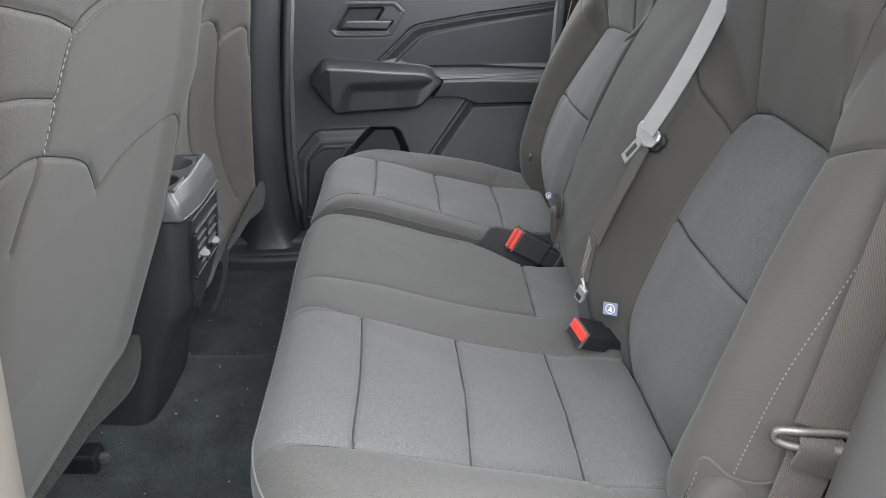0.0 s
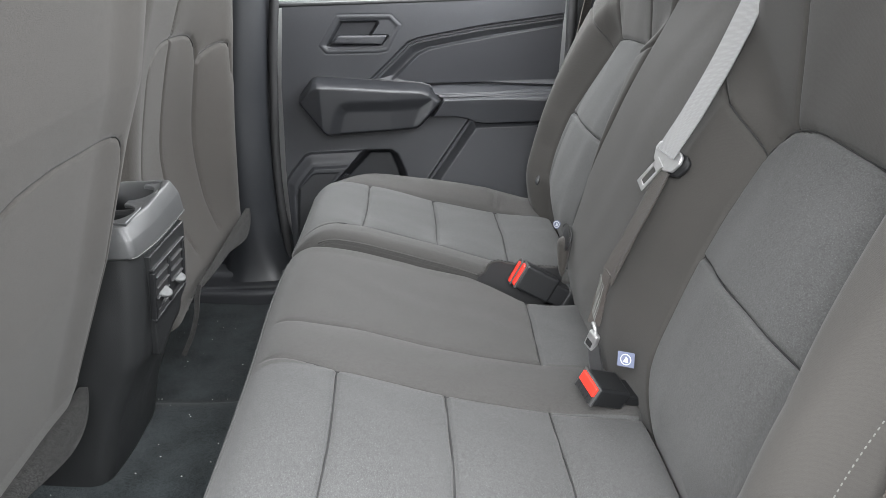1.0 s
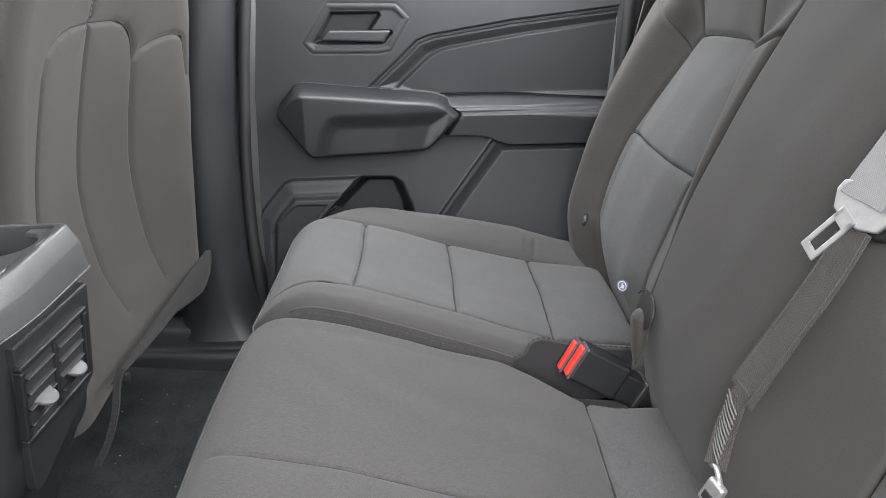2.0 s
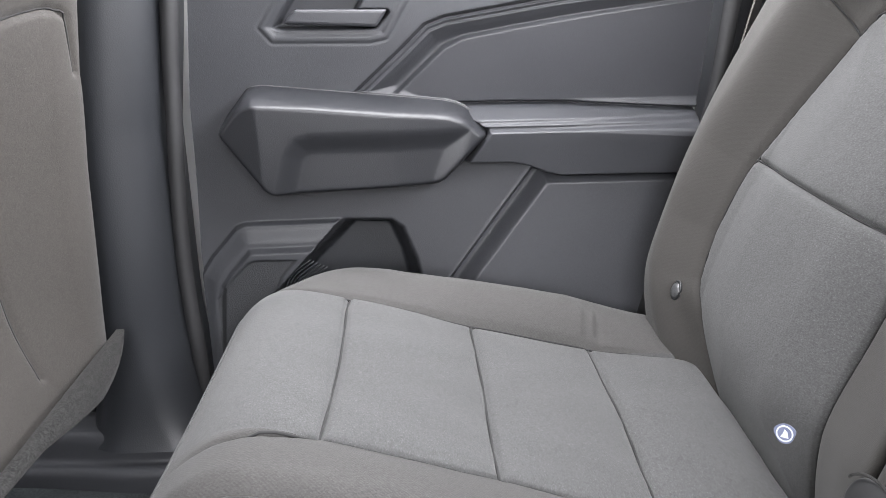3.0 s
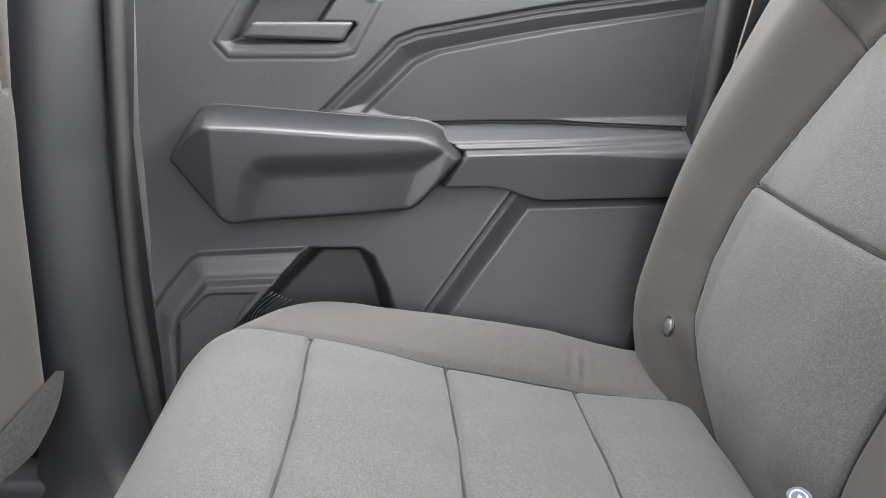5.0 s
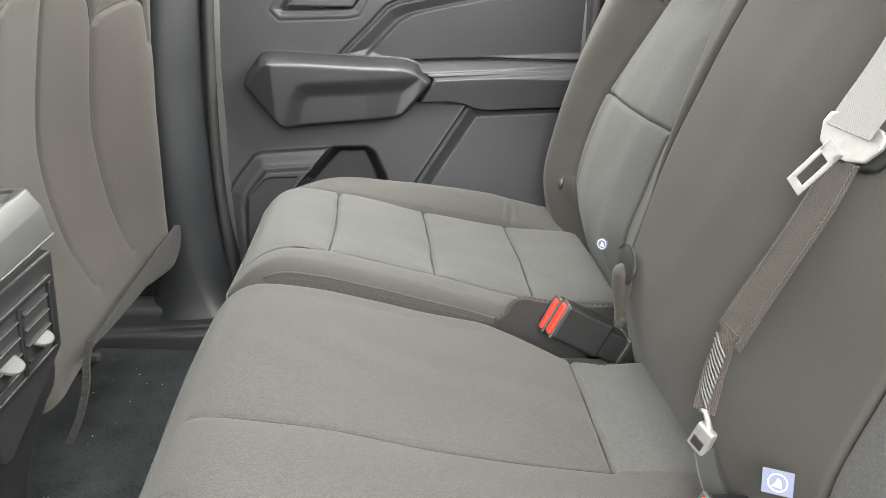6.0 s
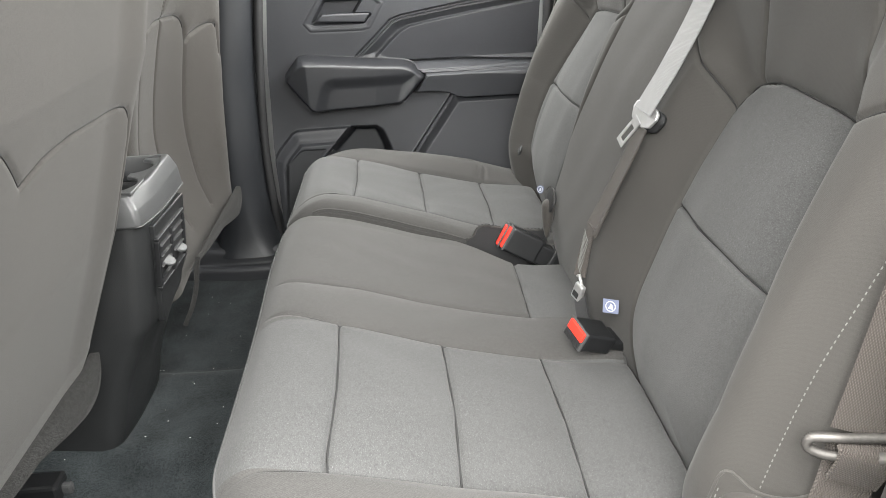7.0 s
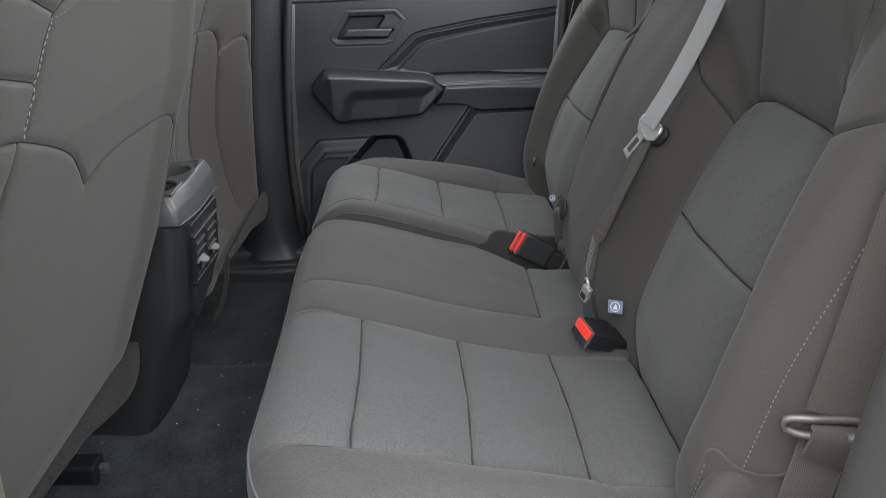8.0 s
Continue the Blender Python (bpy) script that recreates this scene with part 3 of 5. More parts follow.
def build_near_posts():
    """Trim of the posts at both sides of the open near doorway."""
    zs = np.arange(-0.05, 1.22, 0.02)
    for name, prof, slope, mat, label in (
            ("pillar_2", [(-0.37, -0.80), (-0.35, -0.77), (-0.30, -0.765), (-0.25, -0.775), (-0.222, -0.80), (-0.215, -0.84), (-0.23, -0.90)], 0.10, M_TRIMLIT, "plastic centre pillar trim at the open doorway, painted pale for its light"),
            ("pillar_3", [(0.62, -0.74), (0.52, -0.745), (0.46, -0.76), (0.428, -0.79), (0.420, -0.83), (0.43, -0.90)], 0.12, M_MIDTRIM, "grey plastic rear pillar trim at the open doorway")):
        C, _ = smooth_line(prof, 0.006)
        rows = [[(x + slope * (z - 0.6), y, z) for x, y in C] for z in zs]
        P = np.array(rows)
        tagged(sheet(name, P, np.ones((P.shape[0] - 1, P.shape[1] - 1), bool), mat), label, "pillar trim", kind="structure")
    C, _ = smooth_line([(-0.9, -0.66, 0.070), (-0.9, -0.668, 0.125), (-0.9, -0.69, 0.137), (-0.9, -0.735, 0.137), (-0.9, -0.80, 0.12), (-0.9, -0.86, 0.02)], 0.01)
    P = np.array([[(x, y, z) for _, y, z in C] for x in np.arange(-0.95, 0.56, 0.02)])
    tagged(sheet("sill_2", P, np.ones((P.shape[0] - 1, P.shape[1] - 1), bool), M_DARK), "black plastic sill plate of the open doorway", "door sill", kind="structure")


build_near_posts()


# ---- rear bench ----
CUSHION = [(-0.085, 0.19), (-0.108, 0.26), (-0.125, 0.33), (-0.126, 0.372), (-0.112, 0.405), (-0.072, 0.424), (0.0, 0.412), (0.07, 0.390),
           (0.142, 0.366), (0.283, 0.331), (0.340, 0.323), (0.392, 0.317), (0.410, 0.306), (0.416, 0.25)]
IN, OUT, MID = 0.245, 0.55, 0.123      # seams across the bench, from its middle
ROWS_X = (0.0, 0.142, 0.283)           # cross seams of the inserts


def build_cushion(y0, y1, label, seats, has_mid):
    """One seat cushion between y0 and y1. seats: the signs of the outer seats on it."""
    bench = thing("rear_seat_cushion", label, "seat cushion", "rear bench", at=(0.2, (y0 + y1) / 2, 0.08))
    C, a = smooth_line(CUSHION, 0.0026)
    ys, drop = cross_section(y0, y1, 0.055 if has_mid else 0.020, 0.016 if has_mid else 0.055, 0.10, 0.0026)
    x = C[:, 0][:, None] + 0 * ys[None, :]
    z = C[:, 1][:, None] + 0 * ys[None, :]
    Y = np.broadcast_to(ys[None, :], x.shape).copy()
    D = np.broadcast_to(drop[None, :], x.shape)
    # rounded outer front corner
    R = 0.17
    e = np.clip((np.abs(Y) - (0.68 - R)) / R, 0, 1)
    back = R * (1 - np.sqrt(np.clip(1 - e ** 2, 0, 1))) * np.where(np.abs(Y) > 0.4, 1, 0)
    front = 1 - step(x, -0.115, 0.13)
    x = x + (back - 0.008 * np.exp(-((Y - 0.02) / 0.2) ** 2)) * front
    z = z - 0.10 * back * front - 0.016 * step(np.abs(Y), 0.50, 0.63) * (1 - step(x, -0.03, 0.14))
    P = np.stack([x, Y, z], -1)
    N = np.zeros_like(P)
    t = np.gradient(C, axis=0)
    n2 = np.stack([-t[:, 1], t[:, 0]], -1) / np.linalg.norm(t, axis=1)[:, None]
    N[..., 0], N[..., 2] = n2[:, 0][:, None], n2[:, 1][:, None]
    top = step(x, -0.12, -0.04)
    puff = np.zeros(x.shape)
    seams = []
    for s in seats:
        u = s * Y
        puff += np.interp(x, [-0.08, 0.02, 0.12, 0.20, 0.26, 0.31, 0.36, 0.45], [0, 0.010, 0.026, 0.033, 0.034, 0.027, 0.016, 0.0]) * np.clip(1 - ((u - 0.605) / 0.058) ** 2, 0, 1)          # outer bolster
        puff += 0.005 * np.clip(1 - ((u - 0.188) / 0.06) ** 2, 0, 1) * top           # inner bolster
        if not has_mid:
            puff += 0.016 * (1 - step(u, 0.20, 0.38)) * step(x, -0.11, -0.04) * (1 - step(x, 0.12, 0.30))
        for xa, xb in zip((-0.11,) + ROWS_X, ROWS_X + (0.42,)):
            puff += 0.006 * np.clip(1 - ((u - 0.40) / 0.152) ** 2, 0, 1) * np.clip(1 - ((x - (xa + xb) / 2) / ((xb - xa) / 2)) ** 2, 0, 1)
        seams += [[(-0.112, s * (OUT + 0.012)), (-0.07, s * (OUT + 0.002)), (0.0, s * OUT), (0.283, s * OUT), (0.40, s * (OUT - 0.008))],
                  [(-0.112, s * (IN - 0.020)), (-0.06, s * (IN - 0.012)), (0.0, s * IN), (0.283, s * (IN + 0.003)), (0.41, s * (IN + 0.006))]]
        seams += [[(xr, s * IN), (xr + 0.004, s * (IN + OUT) / 2), (xr, s * OUT)] for xr in ROWS_X]
        puff -= 0.004 * np.exp(-((x - 0.295) ** 2 + (u - 0.565) ** 2) / 0.0002)          # pucker at the seam's end
    if has_mid:
        seams += [[(-0.10, -MID), (-0.05, -MID - 0.004), (0.29, -MID)], [(0.29, -MID), (0.294, 0.0), (0.296, 0.100)]]
        puff += 0.005 * np.clip(1 - (Y / 0.125) ** 2, 0, 1) * np.clip(1 - ((x - 0.08) / 0.22) ** 2, 0, 1)
    # hollows for the buckles, beside the split
    hollow = np.zeros(x.shape)
    hollow = np.maximum(hollow, step(inside_distance(x, Y, [(0.195, 0.160), (0.225, 0.190), (0.26, 0.203), (0.40, 0.215), (0.46, 0.105), (0.33, 0.085), (0.285, 0.098), (0.235, 0.135)]), -0.012, 0.024))
    hollow = hollow * has_mid
    d = puff - grooves(x, Y, seams) * step(x, -0.118, -0.04) - 0.034 * hollow
    # the foam is never quite even
    d = d + 0.0006 * np.sin(x * 31 + 3 * np.sin(Y * 21)) * np.sin(Y * 29 + 1.7 * np.sin(x * 19)) * step(x, -0.10, 0.0)
    for s in seats:
        u = s * Y
        d = d + 0.0022 * np.cos((x - 0.287) * 6.2832 / 0.017) * np.exp(-((x - 0.287) / 0.02) ** 2 - ((u - 0.572) / 0.016) ** 2)
    P = P + N * (d - D)[..., None]
    # keep the side walls upright at the front roll
    xc, yc = centres(x), centres(Y)
    dc = centres(D + 0 * x)
    ac = centres(np.broadcast_to(a[:, None], x.shape))
    pipe_a = float(a[np.argmin(np.abs(C[:, 1] - 0.392) + (C[:, 0] > -0.05))])
    skirt = ac < pipe_a
    pocket = (centres(hollow) > 0.45) & ~skirt
    wall = (dc > 0.018) & ~skirt & ~pocket
    taken = skirt | wall | pocket
    sheet("buckle_pocket", P, pocket, M_BOLSTER, bench, "dark lined buckle pocket")
    sheet("front_skirt", P, skirt, M_BOLSTER, bench, "dark woven front skirt")
    for q in (-1, 1):
        sheet("side_wall", P, wall & (q * (yc - (y0 + y1) / 2) > 0), M_BOLSTER, bench)
    for s in seats:
        u = s * yc
        ins = (u > IN) & (u < OUT) & ~taken
        lims = (-1.0,) + ROWS_X + (1.0,)
        for lo, hi in zip(lims[:-1], lims[1:]):
            m = ins & (xc > lo) & (xc <= hi)
            sheet("insert_panel", P, m, M_INSERT, bench, "pale charcoal knit panel")
        m = (u >= OUT) & ~taken
        sheet("outer_bolster", P, m, M_BOLSTER, bench, "dark woven bolster")
        m = (u > (MID if has_mid and s < 0 else 0.0)) & (u <= IN) & ~taken
        sheet("inner_bolster", P, m, M_BOLSTER, bench, "dark woven bolster")
    if has_mid:
        m = (yc > -MID) & ~taken
        sheet("middle_panel", P, m & (xc < 0.292), M_BOLSTER, bench, "dark woven middle panel")
        sheet("middle_rear_panel", P, m & (xc >= 0.292), M_INSERT, bench, "charcoal knit middle panel")
    for line in seams:
        shade_seam(bench, P, N, x, Y, [q for q in line if q[0] > -0.095 and q[0] < 0.41])
    # piping along the front edge
    i = int(np.argmin(np.abs(a - pipe_a)))
    j0, j1 = int(np.argmax(drop < 0.012)), len(drop) - int(np.argmax(drop[::-1] < 0.012))
    tube("piping", P[i, j0:j1:4] + N[i, j0:j1:4] * 0.0006, 0.0018, M_PIPING, bench, "grey piping")
    # top-stitched edges beside the split
    edge = y1 if has_mid else y0
    keep = (C[:, 0] > -0.07) & (C[:, 0] < 0.235)
    k = np.where(keep & (np.arange(len(C)) > i))[0]
    if not has_mid:
        js = int(np.argmin(np.abs(ys - edge) * 9 + np.abs(drop - 0.0135)))
        rim_ = P[k][::4, js]
        tube("split_seam", rim_ + np.array([0, 0.0004, 0.003]), 0.0018, M_BOLSTER, bench, "dark piping")
        lip = smooth_line([(0.214, 0.1668, 0.345), (0.228, 0.1668, 0.353), (0.233, 0.1668, 0.364), (0.241, 0.1668, 0.371), (0.254, 0.1672, 0.373), (0.270, 0.168, 0.368), (0.300, 0.169, 0.361), (0.340, 0.169, 0.356), (0.375, 0.169, 0.353)], 0.005)[0]
        tube("pocket_rim", lip, 0.0026, M_BOLSTER, bench, "dark rolled pocket edge")
        stitch_row("pocket_stitching", lip + np.array([0.0, -0.0018, 0.0034]), M_THREADSHADE, bench, 0.0040, 0.0030, 0.0008)
        lining = [(a, c) for a, _, c in lip[::2]] + [(0.375, 0.25), (0.214, 0.28)]
        part("pocket_lining", prism_bm(lining, 0.002, Matrix(((1, 0, 0, 0), (0, 0, -1, 0.1690), (0, 1, 0, 0), (0, 0, 0, 1)))), M_RUBBER, bench, "black pocket lining")
        stitch_row("split_stitching", rim_ + np.array([0, -0.0012, -0.0045]), M_BOLSTER, bench, 0.0050, 0.0030, 0.0008)
    if has_mid:
        ring_i, ring_j = [], []
        for a, q in smooth_line([(0.232, 0.128), (0.262, 0.108), (0.305, 0.088), (0.345, 0.078)], 0.006)[0]:
            ring_i.append(int(np.argmin(np.abs(C[:, 0] - a) + (np.arange(len(C)) < i) * 9)))
            ring_j.append(int(np.argmin(np.abs(ys - q) + (drop > 0.03) * 9)))
        stitch_row("pocket_stitching", P[ring_i, ring_j] + np.array([0, 0, 0.0008]), M_THREADSHADE, bench, 0.004, 0.0035, 0.0009)
    # hidden base under the foam
    part("base_frame", box_bm((0.50, y1 - y0 - 0.06, 0.16), Matrix.Translation((0.22, (y0 + y1) / 2, 0.16)), 0.01), M_DARK, bench, "black seat base")
    return bench


BACK = [(0.405, 0.24), (0.390, 0.29), (0.378, 0.345), (0.374, 0.39), (0.378, 0.43), (0.394, 0.49), (0.416, 0.56), (0.455, 0.655), (0.497, 0.742), (0.527, 0.80), (0.575, 0.895), (0.60, 0.94), (0.635, 0.965), (0.68, 0.97)]


def arch(s):
    """Outline of the sunken insert of a backrest (z, y)."""
    half = [(0.28, 0.262), (0.56, 0.260), (0.66, 0.255), (0.704, 0.254), (0.724, 0.264), (0.741, 0.284), (0.750, 0.33), (0.749, 0.383), (0.746, 0.456), (0.740, 0.503),
            (0.728, 0.515), (0.714, 0.523), (0.63, 0.538), (0.561, 0.552), (0.48, 0.556), (0.42, 0.548), (0.37, 0.530), (0.28, 0.49)]
    return [(h, s * w) for h, w in half]


def build_backrest(y0, y1, label, seats, has_mid):
    rest = thing("rear_bench_back", label, "seat back", "rear bench", at=(0.5, (y0 + y1) / 2, 0.3))
    C, _ = smooth_line(BACK, 0.0026)
    ys, drop = cross_section(y0, y1, 0.034 if has_mid else 0.012, 0.014 if has_mid else 0.045, 0.10, 0.0026)
    x = C[:, 0][:, None] + 0 * ys[None, :]
    z = C[:, 1][:, None] + 0 * ys[None, :]
    Y = np.broadcast_to(ys[None, :], x.shape).copy()
    D = np.broadcast_to(drop[None, :], x.shape)
    P = np.stack([x, Y, z], -1)
    t = np.gradient(C, axis=0)
    n2 = np.stack([-t[:, 1], t[:, 0]], -1) / np.linalg.norm(t, axis=1)[:, None]
    N = np.zeros_like(P)
    N[..., 0], N[..., 2] = n2[:, 0][:, None], n2[:, 1][:, None]
    d = np.zeros(x.shape)
    seams = []
    for s in seats:
        ins = inside_distance(z, Y, arch(s))
        u = s * Y
        sunk = -np.interp(z, [0.30, 0.40, 0.56, 0.70, 0.74], [0.030, 0.032, 0.040, 0.052, 0.054]) * step(ins, np.where(u < 0.35, -np.interp(z, [0.5, 0.71], [0.14, 0.065]), -0.055), 0.004)
        sunk += 0.008 * step(ins, 0.0, 0.09)
        sunk += 0.010 * np.clip(1 - ((u - 0.60) / 0.07) ** 2, 0, 1) - 0.05 * step(u, 0.60, 0.68) ** 2
        # the head cushion above the insert stands upright
        head = step(inside_distance(z, Y, [(0.731, s * 0.262), (0.731, s * 0.51), (0.80, s * 0.505), (1.0, s * 0.53), (1.0, s * 0.13), (0.80, s * 0.165)]), -0.035, 0.03)
        d += sunk * (1 - head) + head * np.interp(z, [0.715, 0.745, 0.80, 0.86, 0.93, 0.97], [-0.053, -0.048, -0.012, 0.028, 0.045, 0.03])
        seams += [arch(s), [(0.573, s * 0.260), (0.570, s * 0.40), (0.571, s * 0.551)],
                  [(0.702, s * 0.256), (0.728, s * 0.213), (0.757, s * 0.155), (0.79, s * 0.110), (0.965, s * 0.085)],
                  [(0.742, s * 0.288), (0.80, s * 0.288), (0.965, s * 0.290)],
                  [(0.740, s * 0.503), (0.78, s * 0.502), (0.82, s * 0.505), (0.965, s * 0.52)],
                  [(0.714, s * 0.523), (0.732, s * 0.545), (0.750, s * 0.575), (0.775, s * 0.63)]]
    d = d - grooves(z, Y, seams)
    d = d + 0.0008 * np.sin(z * 27 + 2.5 * np.sin(Y * 17)) * np.sin(Y * 23 + 1.9 * np.sin(z * 15))
    P = P + N * (d - D)[..., None]
    zc, yc = centres(z), centres(Y)
    dc = centres(D + 0 * x)
    wall = dc > 0.022
    for q in (-1, 1):
        sheet("side_wall", P, wall & (q * (yc - (y0 + y1) / 2) > 0), M_TWILLSHADED, rest)
    taken = wall
    for s in seats:
        ins = inside_distance(zc, yc, arch(s)) > 0
        m = ins & ~taken
        sheet("lower_insert", P, m & (zc < 0.571), M_INSERT, rest, "pale charcoal knit panel")
        sheet("upper_insert", P, m & (zc >= 0.571), M_INSERT, rest, "pale charcoal knit panel")
        u = s * yc
        head = (u > np.interp(zc, [0.702, 0.728, 0.757, 0.79, 0.965], [0.256, 0.213, 0.155, 0.110, 0.085])) & (u < np.interp(zc, [0.740, 0.78, 0.82, 0.965], [0.503, 0.502, 0.505, 0.52])) & (zc > 0.704) & ~ins & ~taken
        sheet("upper_panel", P, head, M_TWILLSHADED, rest, "brown ribbed twill upper panel, darkened for shade")
        out = (u > 0.40) & ~ins & ~head & ~taken
        sheet("outer_bolster", P, out, M_TWILLSHADED, rest, "brown ribbed twill bolster, darkened for shade")
        inn = (u > (0.0 if not has_mid else 0.15)) & (u <= 0.40) & ~ins & ~head & ~taken
        if not has_mid:
            sheet("inner_bolster", P, inn, M_TWILLSHADED, rest, "brown ribbed twill bolster, darkened for shade")
        else:
            sheet("middle_panel", P, ((u <= 0.15) | inn) & ~taken, M_TWILLSHADED, rest, "brown ribbed twill middle, darkened for shade")
        # contrast stitches along the outer edge
        j = int(np.argmin(np.abs(s * ys - (0.658 if has_mid else 0.638)) + (drop > 0.03)))
        k = np.where((C[:, 1] > 0.40) & (C[:, 1] < 0.93))[0][::7]
        stitch_row("edge_stitching", P[k, j] + N[k, j] * 0.0006, M_THREAD, rest, 0.0030, 0.0030, 0.0006)
    for line in seams:
        shade_seam(rest, P, N, z, Y, line, 0.0012)
    part("back_shell", box_bm((0.06, y1 - y0 - 0.05, 0.70), pose(0.585, (y0 + y1) / 2, 0.60, 0, 23, 0), 0.01), M_DARK, rest, "black backrest shell")
    return rest


build_cushion(-0.68, 0.160, "wide charcoal fabric bench cushion with sewn panels", (-1,), True)
build_cushion(0.170, 0.68, "narrow charcoal fabric bench cushion with sewn panels", (1,), False)
build_backrest(-0.690, 0.152, "wide charcoal fabric upright bench back with sunken insert", (-1,), True)
build_backrest(0.156, 0.665, "narrow charcoal fabric upright bench back with sunken insert", (1,), False)


# ---- front seats, seen from behind ----
def build_front_seat(yc, edge, flap_x, v, rise, hollows, label):
    """edge: x of the rear corners of the backrest at the heights below."""
    heights = (0.30, 0.365, 0.55, 0.71, 0.784, 0.90, 1.02)
    seat = thing("front_seat", label, "car seat", "front seats", at=(edge[0] - 0.2, yc, 0.1))
    nz, nr = 300, 320
    h = np.linspace(0.29, 1.02, nz)
    sy = np.concatenate([np.linspace(-1, 1, nr), np.linspace(1, -1, 102)[1:-1], [-1]])
    cx = np.concatenate([np.ones(nr), -np.ones(100), [1]])
    H, W = np.meshgrid(h, sy, indexing="ij")
    R = np.broadcast_to(cx, H.shape)
    near = yc < 0
    half = np.interp(H, [0.30, 0.93, 1.02], [0.258, 0.258, 0.19]) if near else np.interp(H, [0.30, 0.40, 0.75, 0.92, 1.02], [0.268, 0.270, 0.272, 0.245, 0.18])
    deep = np.interp(H, [0.30, 0.75, 1.02], [0.15, 0.14, 0.09]) + (0.14 if yc < 0 else 0.03)
    Yl = half * W * np.where(near & (W < 0), 1.27, 1.0)
    w = np.abs(W)
    knots, _ = smooth_line(list(zip((0.30, 0.34, 0.42, 0.55, 0.72, 0.87, 1.02), hollows)), 0.004)
    hollow = np.interp(H, knots[:, 0], knots[:, 1])
    dip = 1 - step(W, 0.55, 0.92) if near else 1 - np.clip(w / 0.97, 0, 1) ** 1.75 * np.where(W > 0, 1.0, 0.4)
    shoulder = 0.055 * (1 - np.sqrt(np.clip(1 - (np.clip(w - 0.80, 0, 1) / 0.2) ** 2, 0, 1)))
    if yc < 0:
        shoulder = shoulder * np.where(W > 0, 0.55, 0.2)
    else:
        shoulder = 0.5 * shoulder
    rear = R > 0
    X = np.where(rear, -hollow * dip - shoulder, -deep + 0.055 * np.sqrt(np.clip(1 - w ** 6, 0, 1)) - 0.02)
    seams = []
    pk, ct = rise
    right = [(0.715, -0.088), (0.727, -0.039), (0.731, 0.031), (0.728, 0.111), (0.726, 0.180), (0.720, 0.200), (0.706, 0.213), (0.680, 0.219), (0.60, 0.222), (0.50, 0.224), (0.38, 0.224)]
    left = [(0.800, -0.326), (0.806, -0.286), (0.802, -0.254), (0.786, -0.204), (0.771, -0.163), (0.756, -0.133), (0.736, -0.109), (0.715, -0.088)]
    if near:
        seams += [right, left, [(0.802, -0.256), (0.771, -0.276), (0.733, -0.288)], [(0.843, -0.228), (0.851, -0.262), (0.857, -0.289), (0.862, -0.326)], [(0.893, -0.194), (0.908, -0.24), (0.917, -0.280), (0.928, -0.326)]]
    if not near:
        seams.append([(v + ct, 0.0), (v + 0.97 * ct, -0.06), (v + 0.85 * ct, -0.10), (v + 0.6 * ct, -0.135), (v + 0.2 * ct, -0.15), (v - 0.10, -0.163), (0.34, -0.18)])
    for q in () if near else (1,):
        seams.append([(v, q * 0.130), (v + 0.5 * pk, q * 0.145), (v + 0.83 * pk, q * 0.178), (v + pk, q * 0.212), (v + 0.92 * pk, q * 0.228), (v + 0.6 * pk, q * 0.243), (v - 0.04, q * 0.254)])
        seams.append([(v, q * 0.130), (v + 0.5 * ct, q * 0.122), (v + 0.82 * ct, q * 0.102), (v + 0.96 * ct, q * 0.07), (v + ct, 0.0)])
        if yc > 0:
            seams.append([(0.34, q * 0.135), (0.55, q * 0.132), (v, q * 0.130)])
    if near:
        crown = [(0.805, -0.248), (0.822, -0.238), (0.851, -0.224), (0.873, -0.212), (0.888, -0.200), (0.899, -0.180), (0.905, -0.155), (0.911, -0.115), (0.916, -0.05), (0.920, 0.05)]
    else:
        crown = [(v + ct, 0.0), (0.9, 0.0), (1.02, 0.0)]
        seams.append([(0.34, 0.0), (v + ct, 0.0)])
    seams.append(crown)
    X = X - grooves(H, Yl, seams, *((0.003, 0.0028, 0.0014, 0.014) if near else (0.004, 0.0045, 0.004, 0.018))) * rear
    spine = np.interp(H, heights, edge)
    P = np.stack([X + spine, Yl + yc, H], -1)
    hc, yl, rc = centres(H), centres(Yl), centres(rear.astype(float)) > 0.99
    valley = np.interp(np.abs(yl), [0, 0.07, 0.102, 0.122, 0.13, 0.145, 0.178, 0.212, 0.228, 0.243, 0.254], [v + ct, v + 0.96 * ct, v + 0.82 * ct, v + 0.5 * ct, v, v + 0.5 * pk, v + 0.83 * pk, v + pk, v + 0.92 * pk, v + 0.6 * pk, v - 0.04])
    if near:
        bend = left[:-1] + right
        valley = np.interp(yl, [q for _, q in bend], [a for a, _ in bend])
    else:
        valley = np.where(yl < 0, np.interp(yl, [-0.30, -0.18, -0.163, -0.15, -0.135, -0.10, -0.06, 0.0], [0.2, 0.34, v - 0.10, v + 0.2 * ct, v + 0.6 * ct, v + 0.85 * ct, v + 0.97 * ct, v + ct]), valley)
    lowc = rc & (hc < valley) & (yl < 0.131)
    lows = rc & (hc < valley) & (yl >= 0.131)
    upper = rc & (hc >= valley)
    if near:
        lowc, lows = rc & (hc < valley) & (yl < -0.088), rc & (hc < valley) & (yl >= -0.088)
    sheet("lower_back_panel", P, lowc, M_SEATBACK, seat, flip=True)
    for q in (-1, 1):
        if (lows & (q * yl > (-1 if near else 0))).any() and not (near and q < 0):
            sheet("side_back_panel", P, lows & (q * yl > (-1 if near else 0)), M_SEATBACK, seat, flip=True)
        sheet("upper_back_panel", P, upper & (q * yl >= 0), M_SEATBACK, seat, flip=True)
